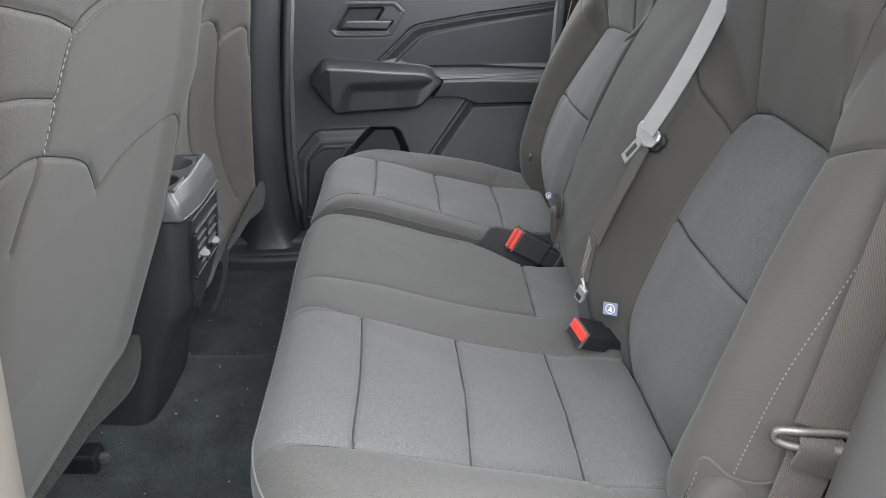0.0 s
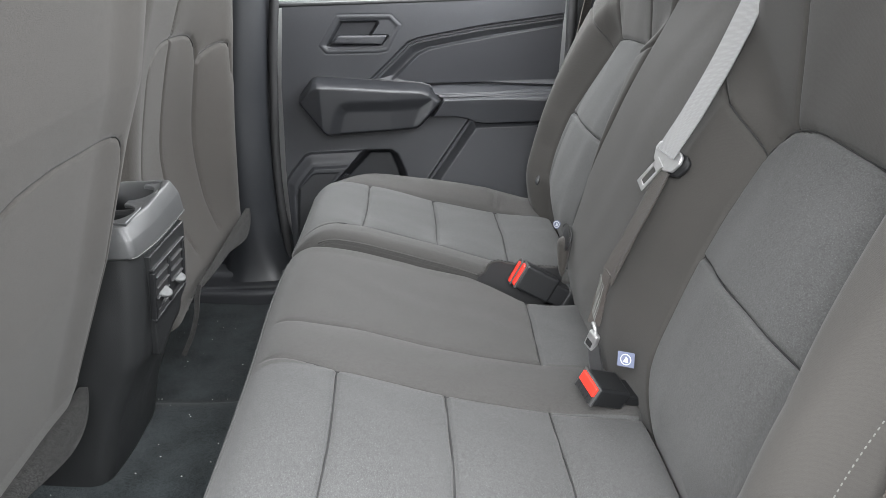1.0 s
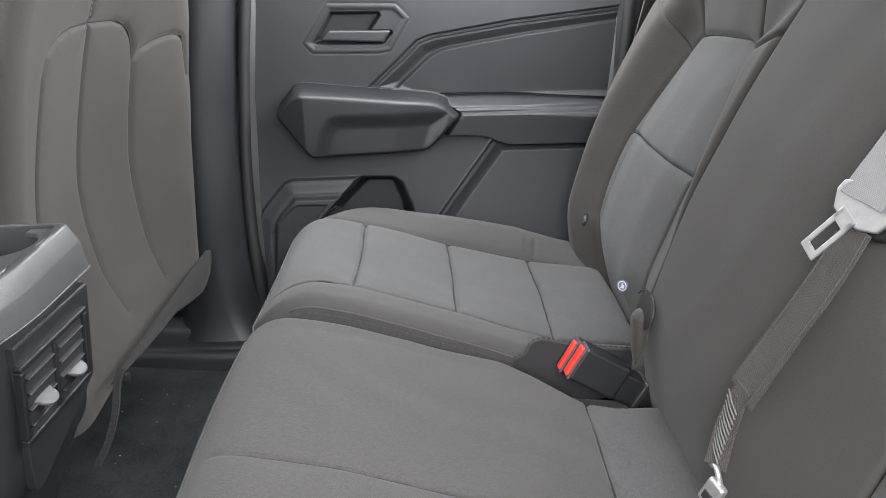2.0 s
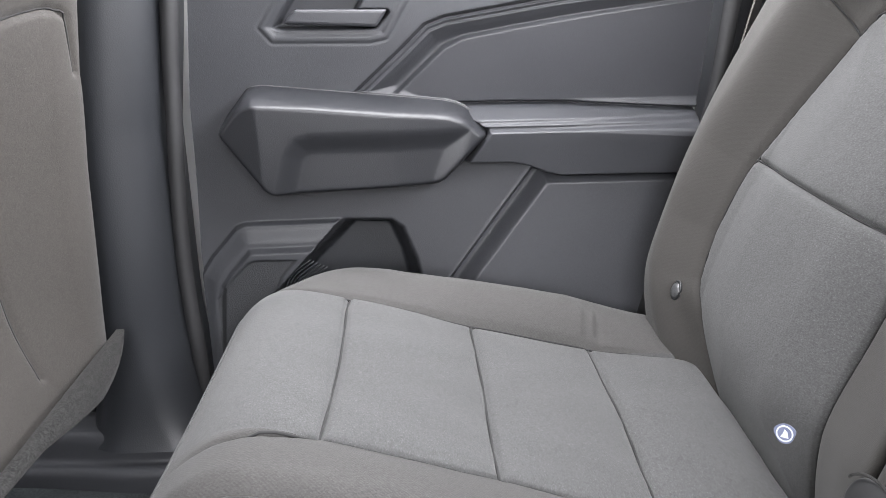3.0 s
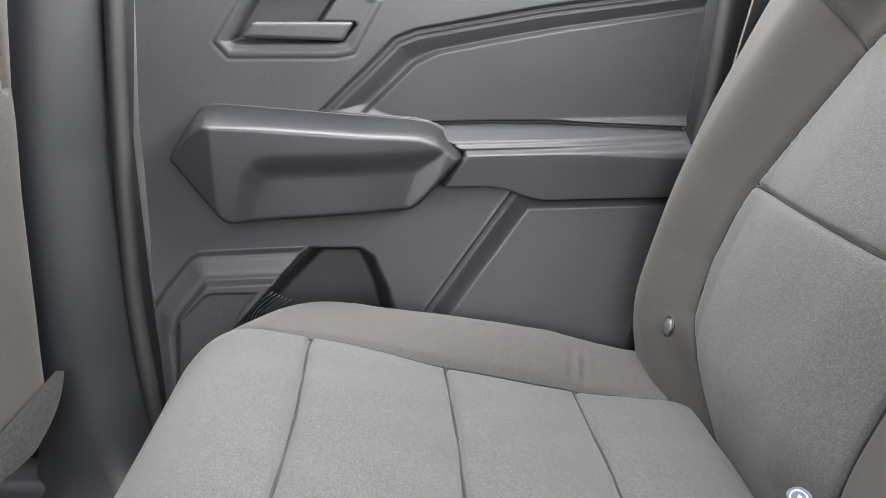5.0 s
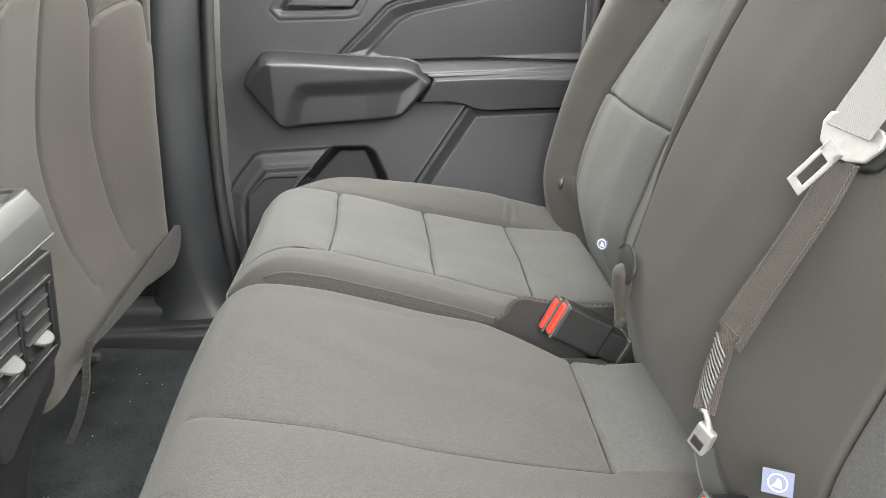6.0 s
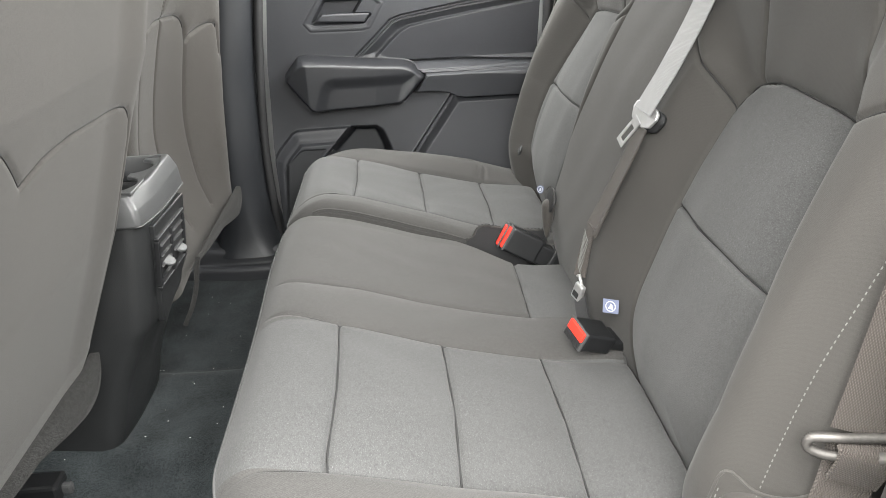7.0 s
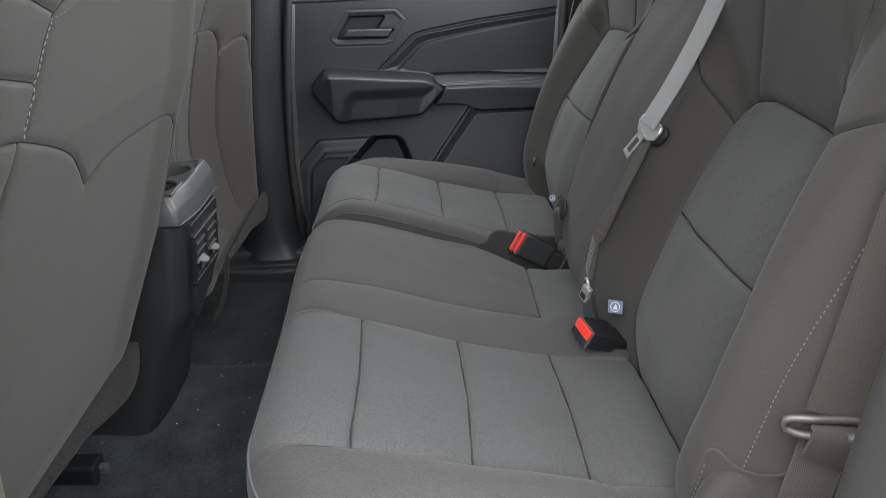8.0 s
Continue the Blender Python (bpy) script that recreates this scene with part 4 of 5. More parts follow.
    sheet("front_face", P, ~rc, M_BOLSTER, seat, "dark woven seat front", flip=True)
    for i, nm in ((0, "underside"), (nz - 1, "top_edge")):
        mesh_part(nm, list(P[i, :-1]), [tuple(range(nr + 100))], M_BOLSTER, seat, smooth=False)
    N = np.zeros_like(P)
    N[..., 0] = 1.0
    for line in seams:
        shade_seam(seat, P[:, :nr], N[:, :nr], H[:, :nr], Yl[:, :nr], line, 0.0008 if near else 0.0011)
    line, _ = smooth_line([(a - (0.008 if near and q > -0.2 else 0.002), q - (0.005 if near else 0.009)) for a, q in crown], 0.004)
    rows_i = np.clip(np.searchsorted(h, line[:, 0]), 0, nz - 1)
    cols_j = np.clip(np.searchsorted(Yl[nz // 2, :nr], line[:, 1]), 0, nr - 1)
    pts = np.stack([P[rows_i, cols_j][:, 0] + 0.0012, line[:, 1] + yc, line[:, 0]], 1)
    stitch_row("top_stitching", pts, M_THREAD, seat, *((0.0040, 0.0026, 0.0006) if near else (0.0045, 0.0030, 0.0008)))
    part("seat_cushion", box_bm((0.50, 0.48, 0.14), Matrix.Translation((edge[0] - 0.44, yc, 0.36)), 0.05, 4), M_BOLSTER, seat, "dark woven seat cushion", smooth=True)
    # carpeted flap along the lower edge
    ys = np.linspace(-0.243, 0.243, 60)
    flap_y = 0.385 * np.sign(yc)
    lip = np.clip(1 - (np.abs(ys) / 0.243) ** 3.4, 0, 1)
    rowsv = []
    for fx, fz in [(0.0, 0.0), (0.006, 0.005), (0.014, 0.004), (0.022, -0.006), (0.027, -0.045), (0.031, -0.085), (0.033, -0.118), (0.027, -0.120), (0.016, -0.08), (0.006, -0.04), (0.0, 0.0)]:
        rowsv.append([(flap_x + fx * (1.35 if near else 1.0) * (0.3 + 0.7 * l) * np.interp(y, [-0.243, 0.0, 0.12, 0.243], [0.25, 0.45, 0.8, 1.0]), flap_y + y, 0.335 + fz * l * np.interp(y, [-0.243, 0.0, 0.12, 0.243], [0.03, 0.10, 0.26, 0.40 if yc < 0 else 0.24])) for y, l in zip(ys, lip)])
    F = np.array(rowsv)
    sheet("carpet_flap", F, np.ones((F.shape[0] - 1, F.shape[1] - 1), bool), M_FELT, seat, "pale grey felt flap")
    if yc > 0:
        strap("flap_tail", [(-0.296, 0.166, 0.350), (-0.300, 0.156, 0.333), (-0.304, 0.146, 0.300), (-0.316, 0.137, 0.262), (-0.334, 0.129, 0.226)], 0.009, (1, 0.2, 0.3), M_FELT, seat, "thin felt tail", 0.0025)
    rail_y = -0.378 if near else yc
    for q in (-1, 1):
        r = part("slide_rail", box_bm((0.42, 0.045, 0.04), Matrix.Translation((-0.69, rail_y + q * 0.21, 0.105)), 0.006), M_DARK, seat, "black steel slide rail")
        part("rail_bolt", box_bm((0.02, 0.014, 0.02), Matrix.Translation((-0.475, rail_y + q * 0.21, 0.105)), 0.005), M_CAP, r, "grey bolt head")
        part("rail_riser", box_bm((0.30, 0.03, 0.22), Matrix.Translation((-0.72, rail_y + q * 0.19, 0.22)), 0.006), M_DARK, seat)
    return seat


build_front_seat(-0.41, (-0.408, -0.372, -0.293, -0.237, -0.207, -0.178, -0.145), -0.395, 0.640, (0.066, 0.083), (0.0, 0.004, 0.010, 0.012, 0.012, 0.012, 0.010), "charcoal trimmed front seat reclined, with pale felt flap below")
build_front_seat(0.362, (-0.309, -0.305, -0.291, -0.272, -0.263, -0.246, -0.23), -0.308, 0.700, (0.030, 0.066), (0.03, 0.045, 0.080, 0.098, 0.078, 0.042, 0.01), "charcoal trimmed front seat set upright, with pale felt flap below")


# ---- centre console ----
def build_console():
    con = thing("centre_console", "dark grey plastic centre console end with air vents and cup holder", "console", at=(-0.45, 0, 0.13))
    prof = [(-0.402, 0.10), (-0.390, 0.14), (-0.366, 0.225), (-0.328, 0.31), (-0.309, 0.345), (-0.299, 0.40), (-0.290, 0.46), (-0.286, 0.519)]
    C, _ = smooth_line(prof, 0.006)
    ys = np.linspace(-1, 1, 81)

    def ring(x, hw, z, r=0.024, ahead=-0.80):
        e = [(ahead, -hw, z)] + [(x - 0.014 * min(0.0, v) ** 2 - r * (1 - math.sqrt(max(0.0, 1 - (max(0.0, abs(v) * hw - (hw - r)) / r) ** 2))), v * hw, z) for v in ys] + [(ahead, hw, z)]
        return e
    rows = [ring(x, float(np.interp(z, [0.10, 0.30, 0.52], [0.112, 0.106, 0.100])), z) for x, z in C]
    P = np.array(rows)
    sheet("body", P, np.ones((P.shape[0] - 1, P.shape[1] - 1), bool), M_CONSOLE, con)
    # cap round the cup holder: outer face, rim and inner wall in one moulding
    cap = [(-0.288, 0.5150, 0.1000), (-0.280, 0.5190, 0.1040), (-0.2788, 0.5202, 0.1048), (-0.2788, 0.5220, 0.1048), (-0.2815, 0.5480, 0.1030), (-0.2822, 0.5495, 0.1025),
           (-0.2905, 0.5680, 0.0985), (-0.2915, 0.5692, 0.0978), (-0.2930, 0.5700, 0.0965), (-0.3000, 0.5712, 0.0925), (-0.3010, 0.5700, 0.0915), (-0.3012, 0.5680, 0.0910), (-0.302, 0.500, 0.090)]
    C = np.array(cap)
    P = np.array([ring(x, hw, z, 0.008) for x, z, hw in C])
    P[..., 2] += np.where(P[..., 2] > 0.54, 0.004 * (P[..., 1] / 0.1), 0)
    # half-round bites that the cups leave in the rim
    bite = np.exp(-((np.abs(P[..., 1]) - 0.045) / 0.020) ** 4) * (P[..., 0] < -0.2995) * (P[..., 0] > -0.32)
    P[..., 0] += 0.006 * bite
    inner = np.zeros((P.shape[0] - 1, P.shape[1] - 1), bool)
    inner[-2:] = True
    sheet("cap", P, ~inner, M_CAP, con, "worn grey plastic cap")
    sheet("cup_well", P, inner, M_DARK, con, "black cup well")
    # Pale cord in place of the highlight along the cap's lower edge.
    tube("cap_edge_highlight", np.array(ring(-0.2782, 0.1054, 0.5196, 0.008))[1:-1], 0.0013, M_CAP, con, "pale cord painting the highlight on the cap's edge")
    bite_line = [(-0.299, -0.092), (-0.299, 0.092), (-0.330, 0.092)]
    for c in (0.045, -0.045):
        bite_line += [(-0.331 + 0.026 * math.sin(t), c + 0.036 * math.cos(t)) for t in np.linspace(0, math.pi, 15)]
    part("cap_lip", prism_bm(bite_line + [(-0.330, -0.092)], 0.006, Matrix.Translation((0, 0, 0.5640)), 0.0012, 1), M_CAP, con, "worn grey lip with two half-round bites")
    part("cup_tray", box_bm((0.46, 0.165, 0.012), Matrix.Translation((-0.55, 0, 0.485)), 0.004), M_DARK, con, "black cup tray")
    part("tray_divider", box_bm((0.05, 0.014, 0.055), Matrix.Translation((-0.330, 0.0, 0.530)), 0.005), M_CONSOLE, con)
    part("tray_bridge", box_bm((0.012, 0.168, 0.06), Matrix.Translation((-0.405, 0.0, 0.54)), 0.004), M_DARK, con)
    # panel with two air vents
    lean = math.degrees(math.atan2(0.014, 0.119))
    face = pose(-0.2975, -0.008, 0.432, 0, lean, -2.5)
    plate = [(-0.060, 0.0765), (0.093, 0.0765), (0.093, -0.040), (-0.036, -0.101), (-0.047, -0.098), (-0.053, -0.060)]
    part("vent_panel", prism_bm(plate, 0.012, face @ Matrix(((0, 0, 1, -0.0045), (1, 0, 0, 0), (0, 1, 0, 0), (0, 0, 0, 1))), 0.0022, 2), M_CONSOLE, con, "dark panel that narrows downwards")
    for k, y in enumerate((-0.026, 0.038)):
        v = part("air_vent", box_bm((0.002, 0.061, 0.080), face @ Matrix.Translation((0.0080, y, 0.012)), 0.0006), M_RUBBER, con, "black air vent")
        for q in range(4):
            part("louvre", box_bm((0.010, 0.052, 0.0020), face @ Matrix.Translation((0.0085, y, -0.014 + 0.0175 * q)) @ pose(0, 0, 0, 0, 14, 0), 0.0007), M_DARK, v)
        tab = [(0.012 * math.cos(t), 0.0140 * math.sin(t)) for t in np.linspace(-1.1, 1.1, 9)] + [(-0.004, 0.0160), (-0.012, 0.0145), (-0.012, -0.0145), (-0.004, -0.0160)]
        part("vent_tab", prism_bm(tab, 0.0045, face @ Matrix.Translation((0.012, y + 0.002, 0.000 - 0.004 * k)) @ pose(0, 0, 0, 0, 22, 0), 0.0016, 2), M_CAP, v, "grey vent tab")
    for y0, y1, z0, z1 in ((-0.062, 0.076, 0.050, 0.056), (-0.062, 0.076, -0.033, -0.027), (-0.062, -0.056, -0.027, 0.050), (0.070, 0.076, -0.027, 0.050), (0.003, 0.009, -0.027, 0.050)):
        part("vent_frame", box_bm((0.009, y1 - y0, z1 - z0), face @ Matrix.Translation((0.0085, (y0 + y1) / 2, (z0 + z1) / 2)), 0.0018), M_DARK, con)
    return con


build_console()


# ---- belts, buckles and small fittings ----
def axes_at(where, wide, up):
    """A frame whose y axis runs along wide and z axis along up; its -x axis faces the cabin."""
    y, z = Vector(wide).normalized(), Vector(up)
    z = (z - y * z.dot(y)).normalized()
    return Matrix.Translation(where) @ Matrix((y.cross(z), y, z)).transposed().to_4x4()


def build_centre_belt():
    belt = thing("centre_seat_belt", "pale grey centre seat belt lying on the backrest with steel tongue", "seat belt", at=(0.45, -0.15, 0.6))
    strap("upper_webbing", [(0.595, -0.115, 0.955), (0.540, -0.140, 0.846), (0.505, -0.155, 0.778), (0.470, -0.164, 0.716), (0.4475, -0.1655, 0.678), (0.4375, -0.166, 0.661)], 0.047, (-0.12, 0.93, 0.10), M_WEBGREY, belt, "pale grey woven webbing")
    strap("lower_webbing", [(0.437, -0.168, 0.640), (0.420, -0.168, 0.599), (0.395, -0.153, 0.529), (0.377, -0.143, 0.478)], 0.042, [(0.02, 0.98, 0.0), (0.02, 0.98, 0.0), (-0.1, 0.9, 0.05)], M_WEB, belt, "dark woven webbing")
    strap("gathered_webbing", [(0.3775, -0.144, 0.486), (0.369, -0.142, 0.450), (0.364, -0.144, 0.424), (0.360, -0.147, 0.406)], 0.022, [(-0.1, 0.9, 0.05), (-0.4, 0.75, 0.1), (-0.4, 0.6, 0.2)], M_WEB, belt, "folded dark webbing end")
    for k in range(11):
        f = k / 10
        c = Vector((0.372, -0.143, 0.472)).lerp(Vector((0.362, -0.145, 0.420)), f)
        tube("bar_stitch", [c + Vector((-0.0025, -0.011 + 0.003 * f, -0.007)), c + Vector((-0.0035, 0.0, 0.0)), c + Vector((-0.0025, 0.010 - 0.002 * f, 0.006))], 0.0009, M_THREAD, belt, sides=5)
    for e in (-0.0175, 0.0175):
        stitch_row("edge_thread", [(0.4365 - 0.0018, -0.168 + e, 0.640), (0.4195 - 0.0018, -0.168 + e, 0.599), (0.3945 - 0.0018, -0.153 + e, 0.529), (0.3765 - 0.0018, -0.143 + 0.9 * e, 0.478)], M_PIPING, belt, 0.0030, 0.0016, 0.0007)
    # tongue: grip head with a slot, and the blade
    frame_ = axes_at((0.443, -0.165, 0.656), (-0.22, 0.95, 0.15), (0.40, -0.05, 0.90))
    # local axes: y across the belt, z up the belt, -x towards the cabin
    to = Matrix(((0, 0, -1, 0), (1, 0, 0, 0), (0, 1, 0, 0), (0, 0, 0, 1)))
    head = [(0.88 * x, 0.88 * y) for x, y in ((-0.032, 0.012), (-0.034, 0.002), (-0.026, -0.014), (-0.010, -0.020), (0.010, -0.020), (0.026, -0.014), (0.034, 0.002), (0.032, 0.012), (0.024, 0.016), (-0.024, 0.016))]
    part("tongue_head", prism_bm(head, 0.005, frame_ @ to, 0.0016, 3), M_STEEL, belt, "bright steel tongue head")
    part("tongue_grip", prism_bm([(x * 1.06 - 0.007, y * 1.05 - 0.001) for x, y in head], 0.006, frame_ @ Matrix.Translation((0.007, 0, 0)) @ to, 0.002, 2), M_DARK, belt, "black plastic grip")
    blade = frame_ @ Matrix.Rotation(radians(20), 4, "X") @ Matrix.Translation((-0.004, 0.0, -0.031)) @ Matrix.Scale(0.80, 4)
    for y0, y1, z0, z1 in ((-0.0125, -0.0065, -0.026, 0.024), (0.0065, 0.0125, -0.026, 0.024), (-0.0125, 0.0125, -0.032, -0.023), (-0.0125, 0.0125, 0.010, 0.026)):
        part("tongue_blade", box_bm((0.0025, y1 - y0, z1 - z0), blade @ Matrix.Translation((-0.002, (y0 + y1) / 2, (z0 + z1) / 2)), 0.001), M_STEEL, belt, "bright steel blade")
    # latch plate that joins the belt to its anchor strap
    low = Matrix.Translation((0.360, -0.150, 0.396)) @ Matrix.Rotation(radians(20), 4, "X") @ Matrix.Rotation(radians(15), 4, "Y") @ Matrix.Scale(1.1, 4)
    anchor = axes_at((0.356, -0.159, 0.386), (-0.35, 0.85, 0.30), (-0.10, 0.42, 0.90))
    part("mini_buckle", box_bm((0.010, 0.021, 0.029), anchor, 0.003, 3, 0.9), M_STEEL, belt, "small bright steel anchor buckle")
    part("mini_slot", box_bm((0.004, 0.013, 0.010), anchor @ Matrix.Translation((-0.0038, 0, -0.004)), 0.001), M_RUBBER, belt, "dark slot")
    tube("latch_hook", [low @ Vector((-0.002, 0.010, 0.004)), low @ Vector((-0.006, 0.0, 0.014)), low @ Vector((-0.002, -0.010, 0.006))], 0.0028, M_STEEL, belt, "bright hook")
    strap("anchor_webbing", [(0.357, -0.164, 0.377), (0.356, -0.182, 0.362), (0.359, -0.208, 0.345), (0.37, -0.225, 0.325)], 0.021, (0.35, 0.45, 0.75), M_RUBBER, belt, "dark anchor strap")


def build_buckle(where, axis, wide, count, label, side):
    """Buckle heads with red press buttons at the end of a stalk. where: the middle of the button's face; axis: from stalk to face."""
    d = Vector(axis).normalized()
    w = (Vector(wide) - d * Vector(wide).dot(d)).normalized()
    n = d.cross(w)
    rot = Matrix((d, w, n)).transposed().to_4x4()
    ob = thing("seat_belt_buckle", label, "seat belt buckle", "buckles on the bench", at=where)
    base = Matrix.Translation(where) @ rot
    long, thick = (0.047, 0.0305) if count == 1 else (0.050, 0.0200)
    reach = 0.056 if count == 1 else 0.070
    for k in range(count):
        o = base @ Matrix.Translation((-0.004 * k, -0.004 * k, (k - (count - 1) / 2) * (thick + 0.001)))
        head = part("buckle_head", box_bm((reach, long, thick), o @ Matrix.Translation((-reach / 2, 0, 0)), 0.005, 3), M_DARK, ob, "black plastic buckle head")
        part("bezel", box_bm((0.004, long + 0.0008, thick + 0.0008), o @ Matrix.Translation((-0.0008, 0, 0)), 0.0018), M_CAP, head, "grey rim")
        slot = thick * (0.34 if count == 1 else (0.28, 0.12)[k])
        part("slot", box_bm((0.004, long - 0.008, slot), o @ Matrix.Translation((0.0008, 0, -side * (thick - slot - 0.003) / 2)), 0.0008), M_RUBBER, head, "dark tongue slot")
        deep = thick - 0.0045 - slot
        part("press_button", box_bm((0.007, long - 0.007, deep), o @ Matrix.Translation((0.0014, 0.0005, side * (thick - deep - 0.0035) / 2)), 0.0022, 3), M_RED, head, "bright red press button")
        for i in range(6):
            part("slot_rib", box_bm((0.005, 0.0020, slot + 0.001), o @ Matrix.Translation((0.0014, -0.018 + 0.0070 * i, -side * (thick - slot - 0.003) / 2)), 0.0006), M_CONSOLE, head)
    sleeve = [(0.004 - reach, -0.020), (-0.14, -0.019), (-0.14, 0.019), (0.004 - reach, 0.020)]
    part("stalk", prism_bm(sleeve, 0.016 * count, base @ Matrix.Translation((0, 0, -0.008 * count)), 0.004, 2), M_DARK, ob, "black webbing stalk")
    if count == 2:
        part("stalk_clip", box_bm((0.010, 0.046, 0.040), base @ Matrix.Translation((-0.104, 0.001, 0)), 0.003), M_CONSOLE, ob, "dark grey stalk clip")


def build_tag(where, turn, size, label, curled=False):
    tag = thing("anchor_tag", label, "tag", "anchor tags", at=where)
    m = Matrix.Translation(where) @ turn @ Matrix.Scale(size, 4)
    if curled:
        edge = [(0.0115 * math.cos(t) * (1 + 0.12 * math.sin(3 * t)), 0.0115 * math.sin(t)) for t in np.linspace(0, 2 * math.pi, 18, endpoint=False)]
        part("cloth", prism_bm(edge, 0.0012, m @ Matrix(((0, 0, -1, 0.0006), (1, 0, 0, 0), (0, 1, 0, 0), (0, 0, 0, 1)))), M_TAG, tag, "blue-grey cloth")
    else:
        part("cloth", box_bm((0.0012, 0.028, 0.024), m, 0.0003), M_TAG, tag, "blue-grey cloth")
    ring = [m @ Vector((-0.0012, 0.0085 * math.cos(t), 0.0085 * math.sin(t))) for t in np.linspace(0, 2 * math.pi, 24, endpoint=False)]
    tube("printed_ring", ring, 0.0007, M_WHITE, tag, "white printed ring", sides=5, closed=True)
    part("printed_mark", prism_bm([(-0.004, -0.005), (0.005, -0.004), (0.002, 0.0), (0.0, 0.005), (-0.003, 0.002)], 0.0006, m @ Matrix(((0, 0, -1, -0.0007), (1, 0, 0, 0), (0, 1, 0, 0), (0, 0, 0, 1)))), M_WHITE, tag, "white printed mark")


def build_anchor_button():
    b = thing("anchor_button", "small round grey plastic anchor button on the bolster", "button", at=(0.384, 0.548, 0.402))
    bm = bmesh.new()
    bmesh.ops.create_uvsphere(bm, u_segments=24, v_segments=12, radius=0.0095)
    bmesh.ops.transform(bm, matrix=pose(0.381, 0.548, 0.402, 0, 17, 0) @ Matrix.Diagonal((0.42, 1, 1, 1)), verts=bm.verts)
    part("face", bm, M_CAP, b, "grey plastic disc", smooth=True)
    rim = [pose(0.382, 0.548, 0.402, 0, 17, 0) @ Vector((0, 0.0105 * math.cos(t), 0.0105 * math.sin(t))) for t in np.linspace(0, 2 * math.pi, 24, endpoint=False)]
    tube("rim", rim, 0.0016, M_DARK, b, closed=True)


def build_pull_strap():
    p = thing("folding_latch", "grey padded latch bulge in a black disc painting the shade in the opening beside the backrest split", "latch", at=(0.37, 0.155, 0.38))
    # a rounded pad that narrows towards the seat
    bm = bmesh.new()
    bmesh.ops.create_uvsphere(bm, u_segments=28, v_segments=20, radius=1.0)
    for v in bm.verts:
        if v.co.z < 0:
            v.co.x, v.co.y, v.co.z = v.co.x * (1 + 0.25 * v.co.z), v.co.y * (1 + 0.25 * v.co.z) + 0.5 * v.co.z, 4.2 * v.co.z
    bmesh.ops.transform(bm, matrix=pose(0.364, 0.121, 0.420, 0, 4, 0) @ Matrix.Diagonal((0.012, 0.0155, 0.014, 1)), verts=bm.verts)
    part("bulge", bm, M_SEATBACK, p, "smooth grey bulge", smooth=True)
    hole = pose(0.369, 0.123, 0.431, 0, 16, 0)
    rim = [hole @ Vector((-0.0045, 0.031 * math.cos(t), 0.024 * math.sin(t))) for t in np.linspace(0.45, math.pi - 0.1, 24)]
    tube("opening_rim", rim, 0.0011, M_FELT, p, "pale edge")
    # Black flattened ball on the backrest, in place of the shade in a hole.
    bm = bmesh.new()
    bmesh.ops.create_uvsphere(bm, u_segments=24, v_segments=12, radius=1.0)
    bmesh.ops.transform(bm, matrix=hole @ Matrix.Diagonal((0.0055, 0.029, 0.023, 1)), verts=bm.verts)
    part("opening", bm, M_RUBBER, p, "black disc painting the shade in the opening", smooth=True)


def build_outer_belt(s, label):
    belt = thing("outer_seat_belt", label, "seat belt", "outer seat belts", at=(0.46, s * 0.69, 0.5))
    if s < 0:
        strap("upper_webbing", [(0.463, -0.695, 0.515), (0.472, -0.694, 0.56), (0.492, -0.692, 0.67), (0.515, -0.690, 0.80), (0.535, -0.688, 0.92), (0.56, -0.686, 1.10)], 0.048, (0.93, -0.35, -0.15), M_WEB, belt, "brown-grey woven webbing")
        strap("lower_webbing", [(0.461, -0.697, 0.506), (0.457, -0.698, 0.47), (0.447, -0.700, 0.42), (0.435, -0.700, 0.33), (0.43, -0.70, 0.20)], 0.046, (0.93, -0.35, -0.15), M_WEB, belt, "brown-grey woven webbing")
        strap("stitched_patch", [(0.4615, -0.7020, 0.510), (0.4605, -0.7105, 0.506), (0.4590, -0.7120, 0.495), (0.4565, -0.7050, 0.472)], 0.042, (0.93, -0.35, -0.15), M_WEB, belt)
        ring = []
        for t in np.linspace(0, 2 * math.pi, 40, endpoint=False):
            c, q = math.cos(t), math.sin(t)
            ring.append((0.460 + 0.039 * math.copysign(abs(c) ** 0.55, c), -0.702 - 0.012 * c, 0.507 + 0.0095 * math.copysign(abs(q) ** 0.7, q)))
        tube("guide_loop", ring, 0.0044, M_WORN, belt, "worn steel guide loop", sides=10, closed=True)
        tube("guide_bar", [(0.470, -0.712, 0.503), (0.520, -0.728, 0.503)], 0.0054, M_WORN, belt, "worn steel bar", sides=12)
    else:
        strap("webbing", [(0.478, 0.688, 0.61), (0.482, 0.688, 0.64), (0.502, 0.688, 0.74), (0.535, 0.686, 0.90), (0.56, 0.686, 1.10)], 0.046, (0.55, 0.83, 0.0), M_WEB, belt, "dark woven webbing")


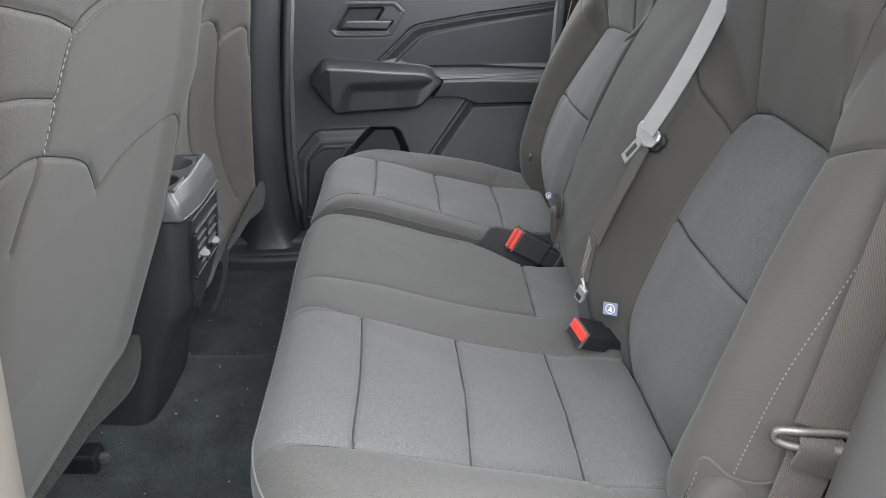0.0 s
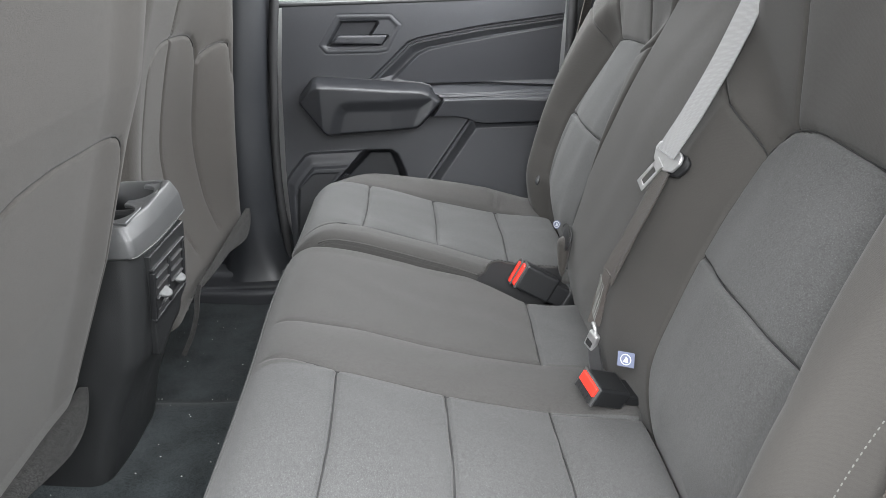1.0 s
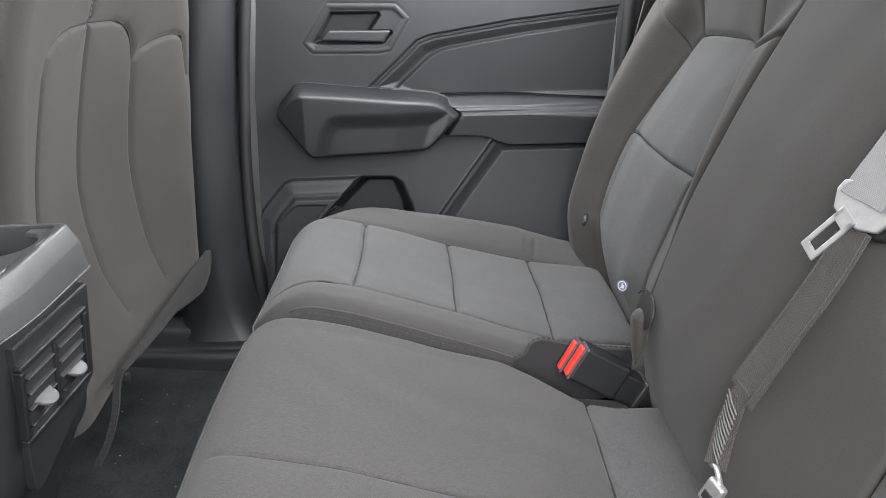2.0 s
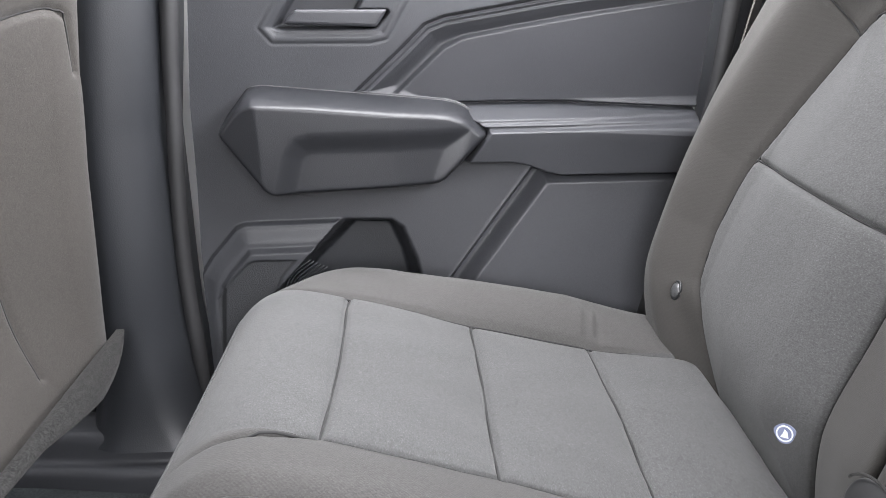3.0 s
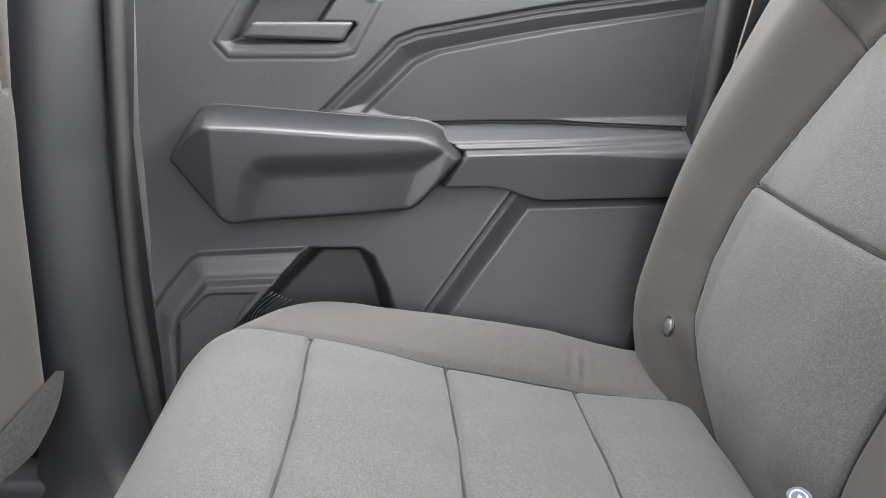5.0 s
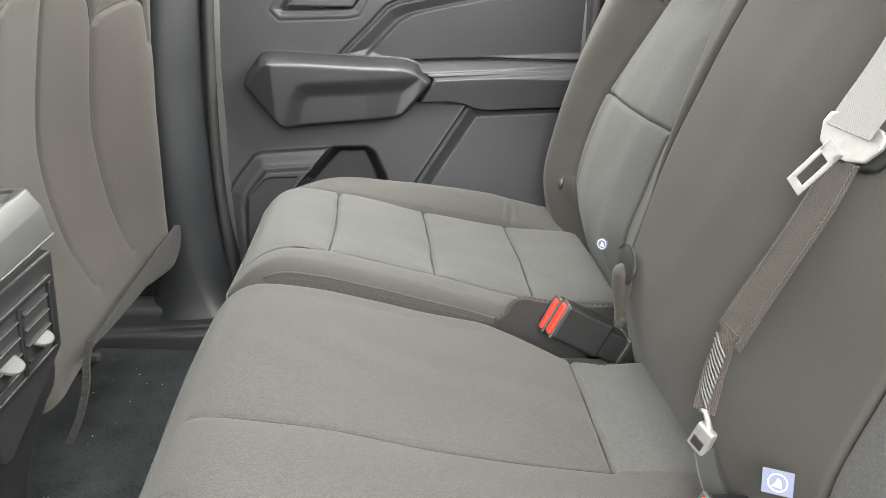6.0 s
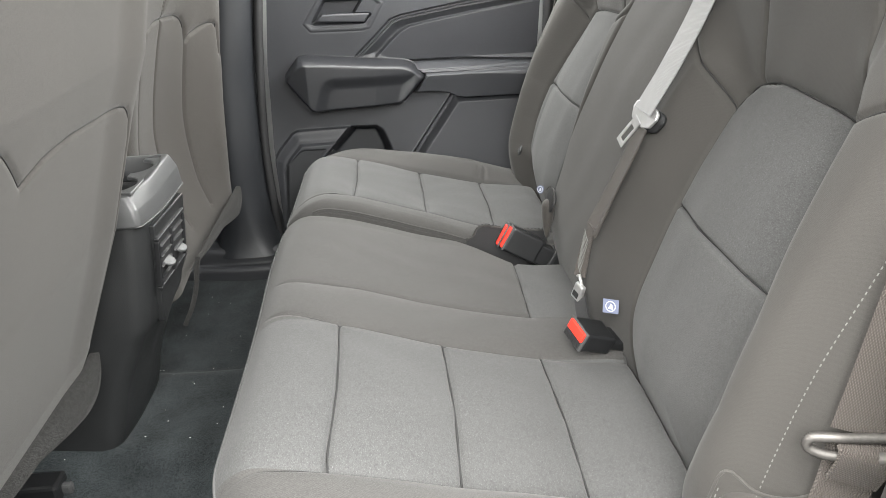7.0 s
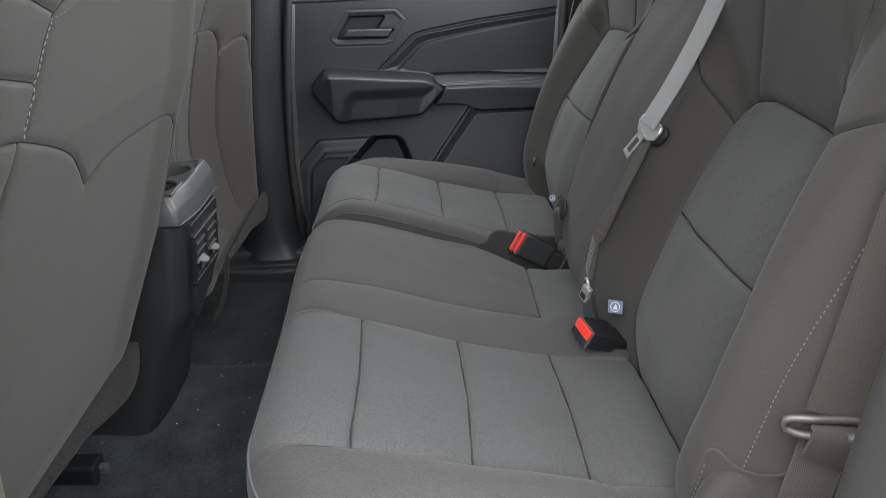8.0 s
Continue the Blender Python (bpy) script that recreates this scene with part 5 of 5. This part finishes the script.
def build_hinge_cover():
    h = thing("hinge_cover", "hinge cover at the foot of the backrest, darkened for its shaded pocket", "hinge cover", at=(0.42, -0.67, 0.30))
    # Matte dark colour on the cover paints the shade of its pocket.
    bm = bmesh.new()
    bmesh.ops.create_uvsphere(bm, u_segments=36, v_segments=20, radius=1.0)
    for v in bm.verts:
        v.co = Vector([math.copysign(abs(c) ** 0.8, c) for c in v.co])
    bmesh.ops.transform(bm, matrix=pose(0.422, -0.648, 0.368, 0, 12, 0) @ Matrix.Diagonal((0.060, 0.024, 0.054, 1)), verts=bm.verts)
    part("cover", bm, M_TWILLSHADED, h, "matte cover darkened for the pocket's shade", smooth=True)
    tube("fabric_edge", smooth_line([(0.354, -0.652, 0.395), (0.357, -0.664, 0.440), (0.361, -0.668, 0.462), (0.368, -0.670, 0.466), (0.376, -0.674, 0.460), (0.388, -0.680, 0.450), (0.408, -0.682, 0.442), (0.430, -0.680, 0.438), (0.460, -0.680, 0.445)], 0.005)[0], 0.0015, M_TWILLSHADED, h, "folded dark fabric edge")
    stitch_row("edge_stitching", [(0.351, -0.664, 0.395), (0.354, -0.672, 0.430), (0.357, -0.676, 0.455)], M_THREAD, h, 0.004, 0.004, 0.0006)


build_centre_belt()
build_buckle((0.334, -0.238, 0.360), (-0.86, -0.33, 0.39), (0.34, -0.90, -0.26), 1, "single black buckle with red button on the wide cushion", 1)
build_buckle((0.284, 0.148, 0.356), (-0.86, 0.02, 0.50), (-0.50, -0.05, -0.86), 2, "pair of black buckles with red buttons beside the split", 1)
build_tag((0.383, -0.240, 0.401), axes_at((0, 0, 0), (-0.80, 0.59, -0.1), (0.1, 0.25, 0.96)), 0.84, "small blue cloth anchor tag sewn beside the wide backrest insert")
build_tag((0.374, 0.250, 0.408), axes_at((0, 0, 0), (-0.70, 0.60, -0.2), (0.15, 0.2, 0.96)), 0.72, "small curled blue cloth anchor tag beside the narrow backrest insert", True)
build_anchor_button()
build_pull_strap()
build_outer_belt(-1, "brown-grey outer seat belt running through a steel guide loop")
build_outer_belt(1, "dark outer seat belt behind the narrow backrest")
build_hinge_cover()


def build_lint():
    rng = random.Random(4)
    V, F = [], []
    for _ in range(80):
        x, y = rng.uniform(-0.55, -0.16), rng.uniform(-0.45, 0.60)
        z = 0.0805 + 0.055 * (1 - float(step(np.array(abs(y)), 0.10, 0.215))) + 0.02 * float(step(np.array(-x), 0.38, 0.7))
        r, a = rng.uniform(0.0005, 0.0012), rng.uniform(0, 6.28)
        b = len(V)
        for k in range(4):
            V.append((x + r * math.cos(a + k * 1.57) * (1.8 if k % 2 else 1), y + r * math.sin(a + k * 1.57), z))
        V.append((x, y, z + r))
        F += [(b + k, b + (k + 1) % 4, b + 4) for k in range(4)] + [(b + 3, b + 2, b + 1, b)]
    tagged(mesh_part("lint", V, F, M_LINT, smooth=False), "scattered white lint specks on the carpet", "lint", kind="stuff")


build_lint()
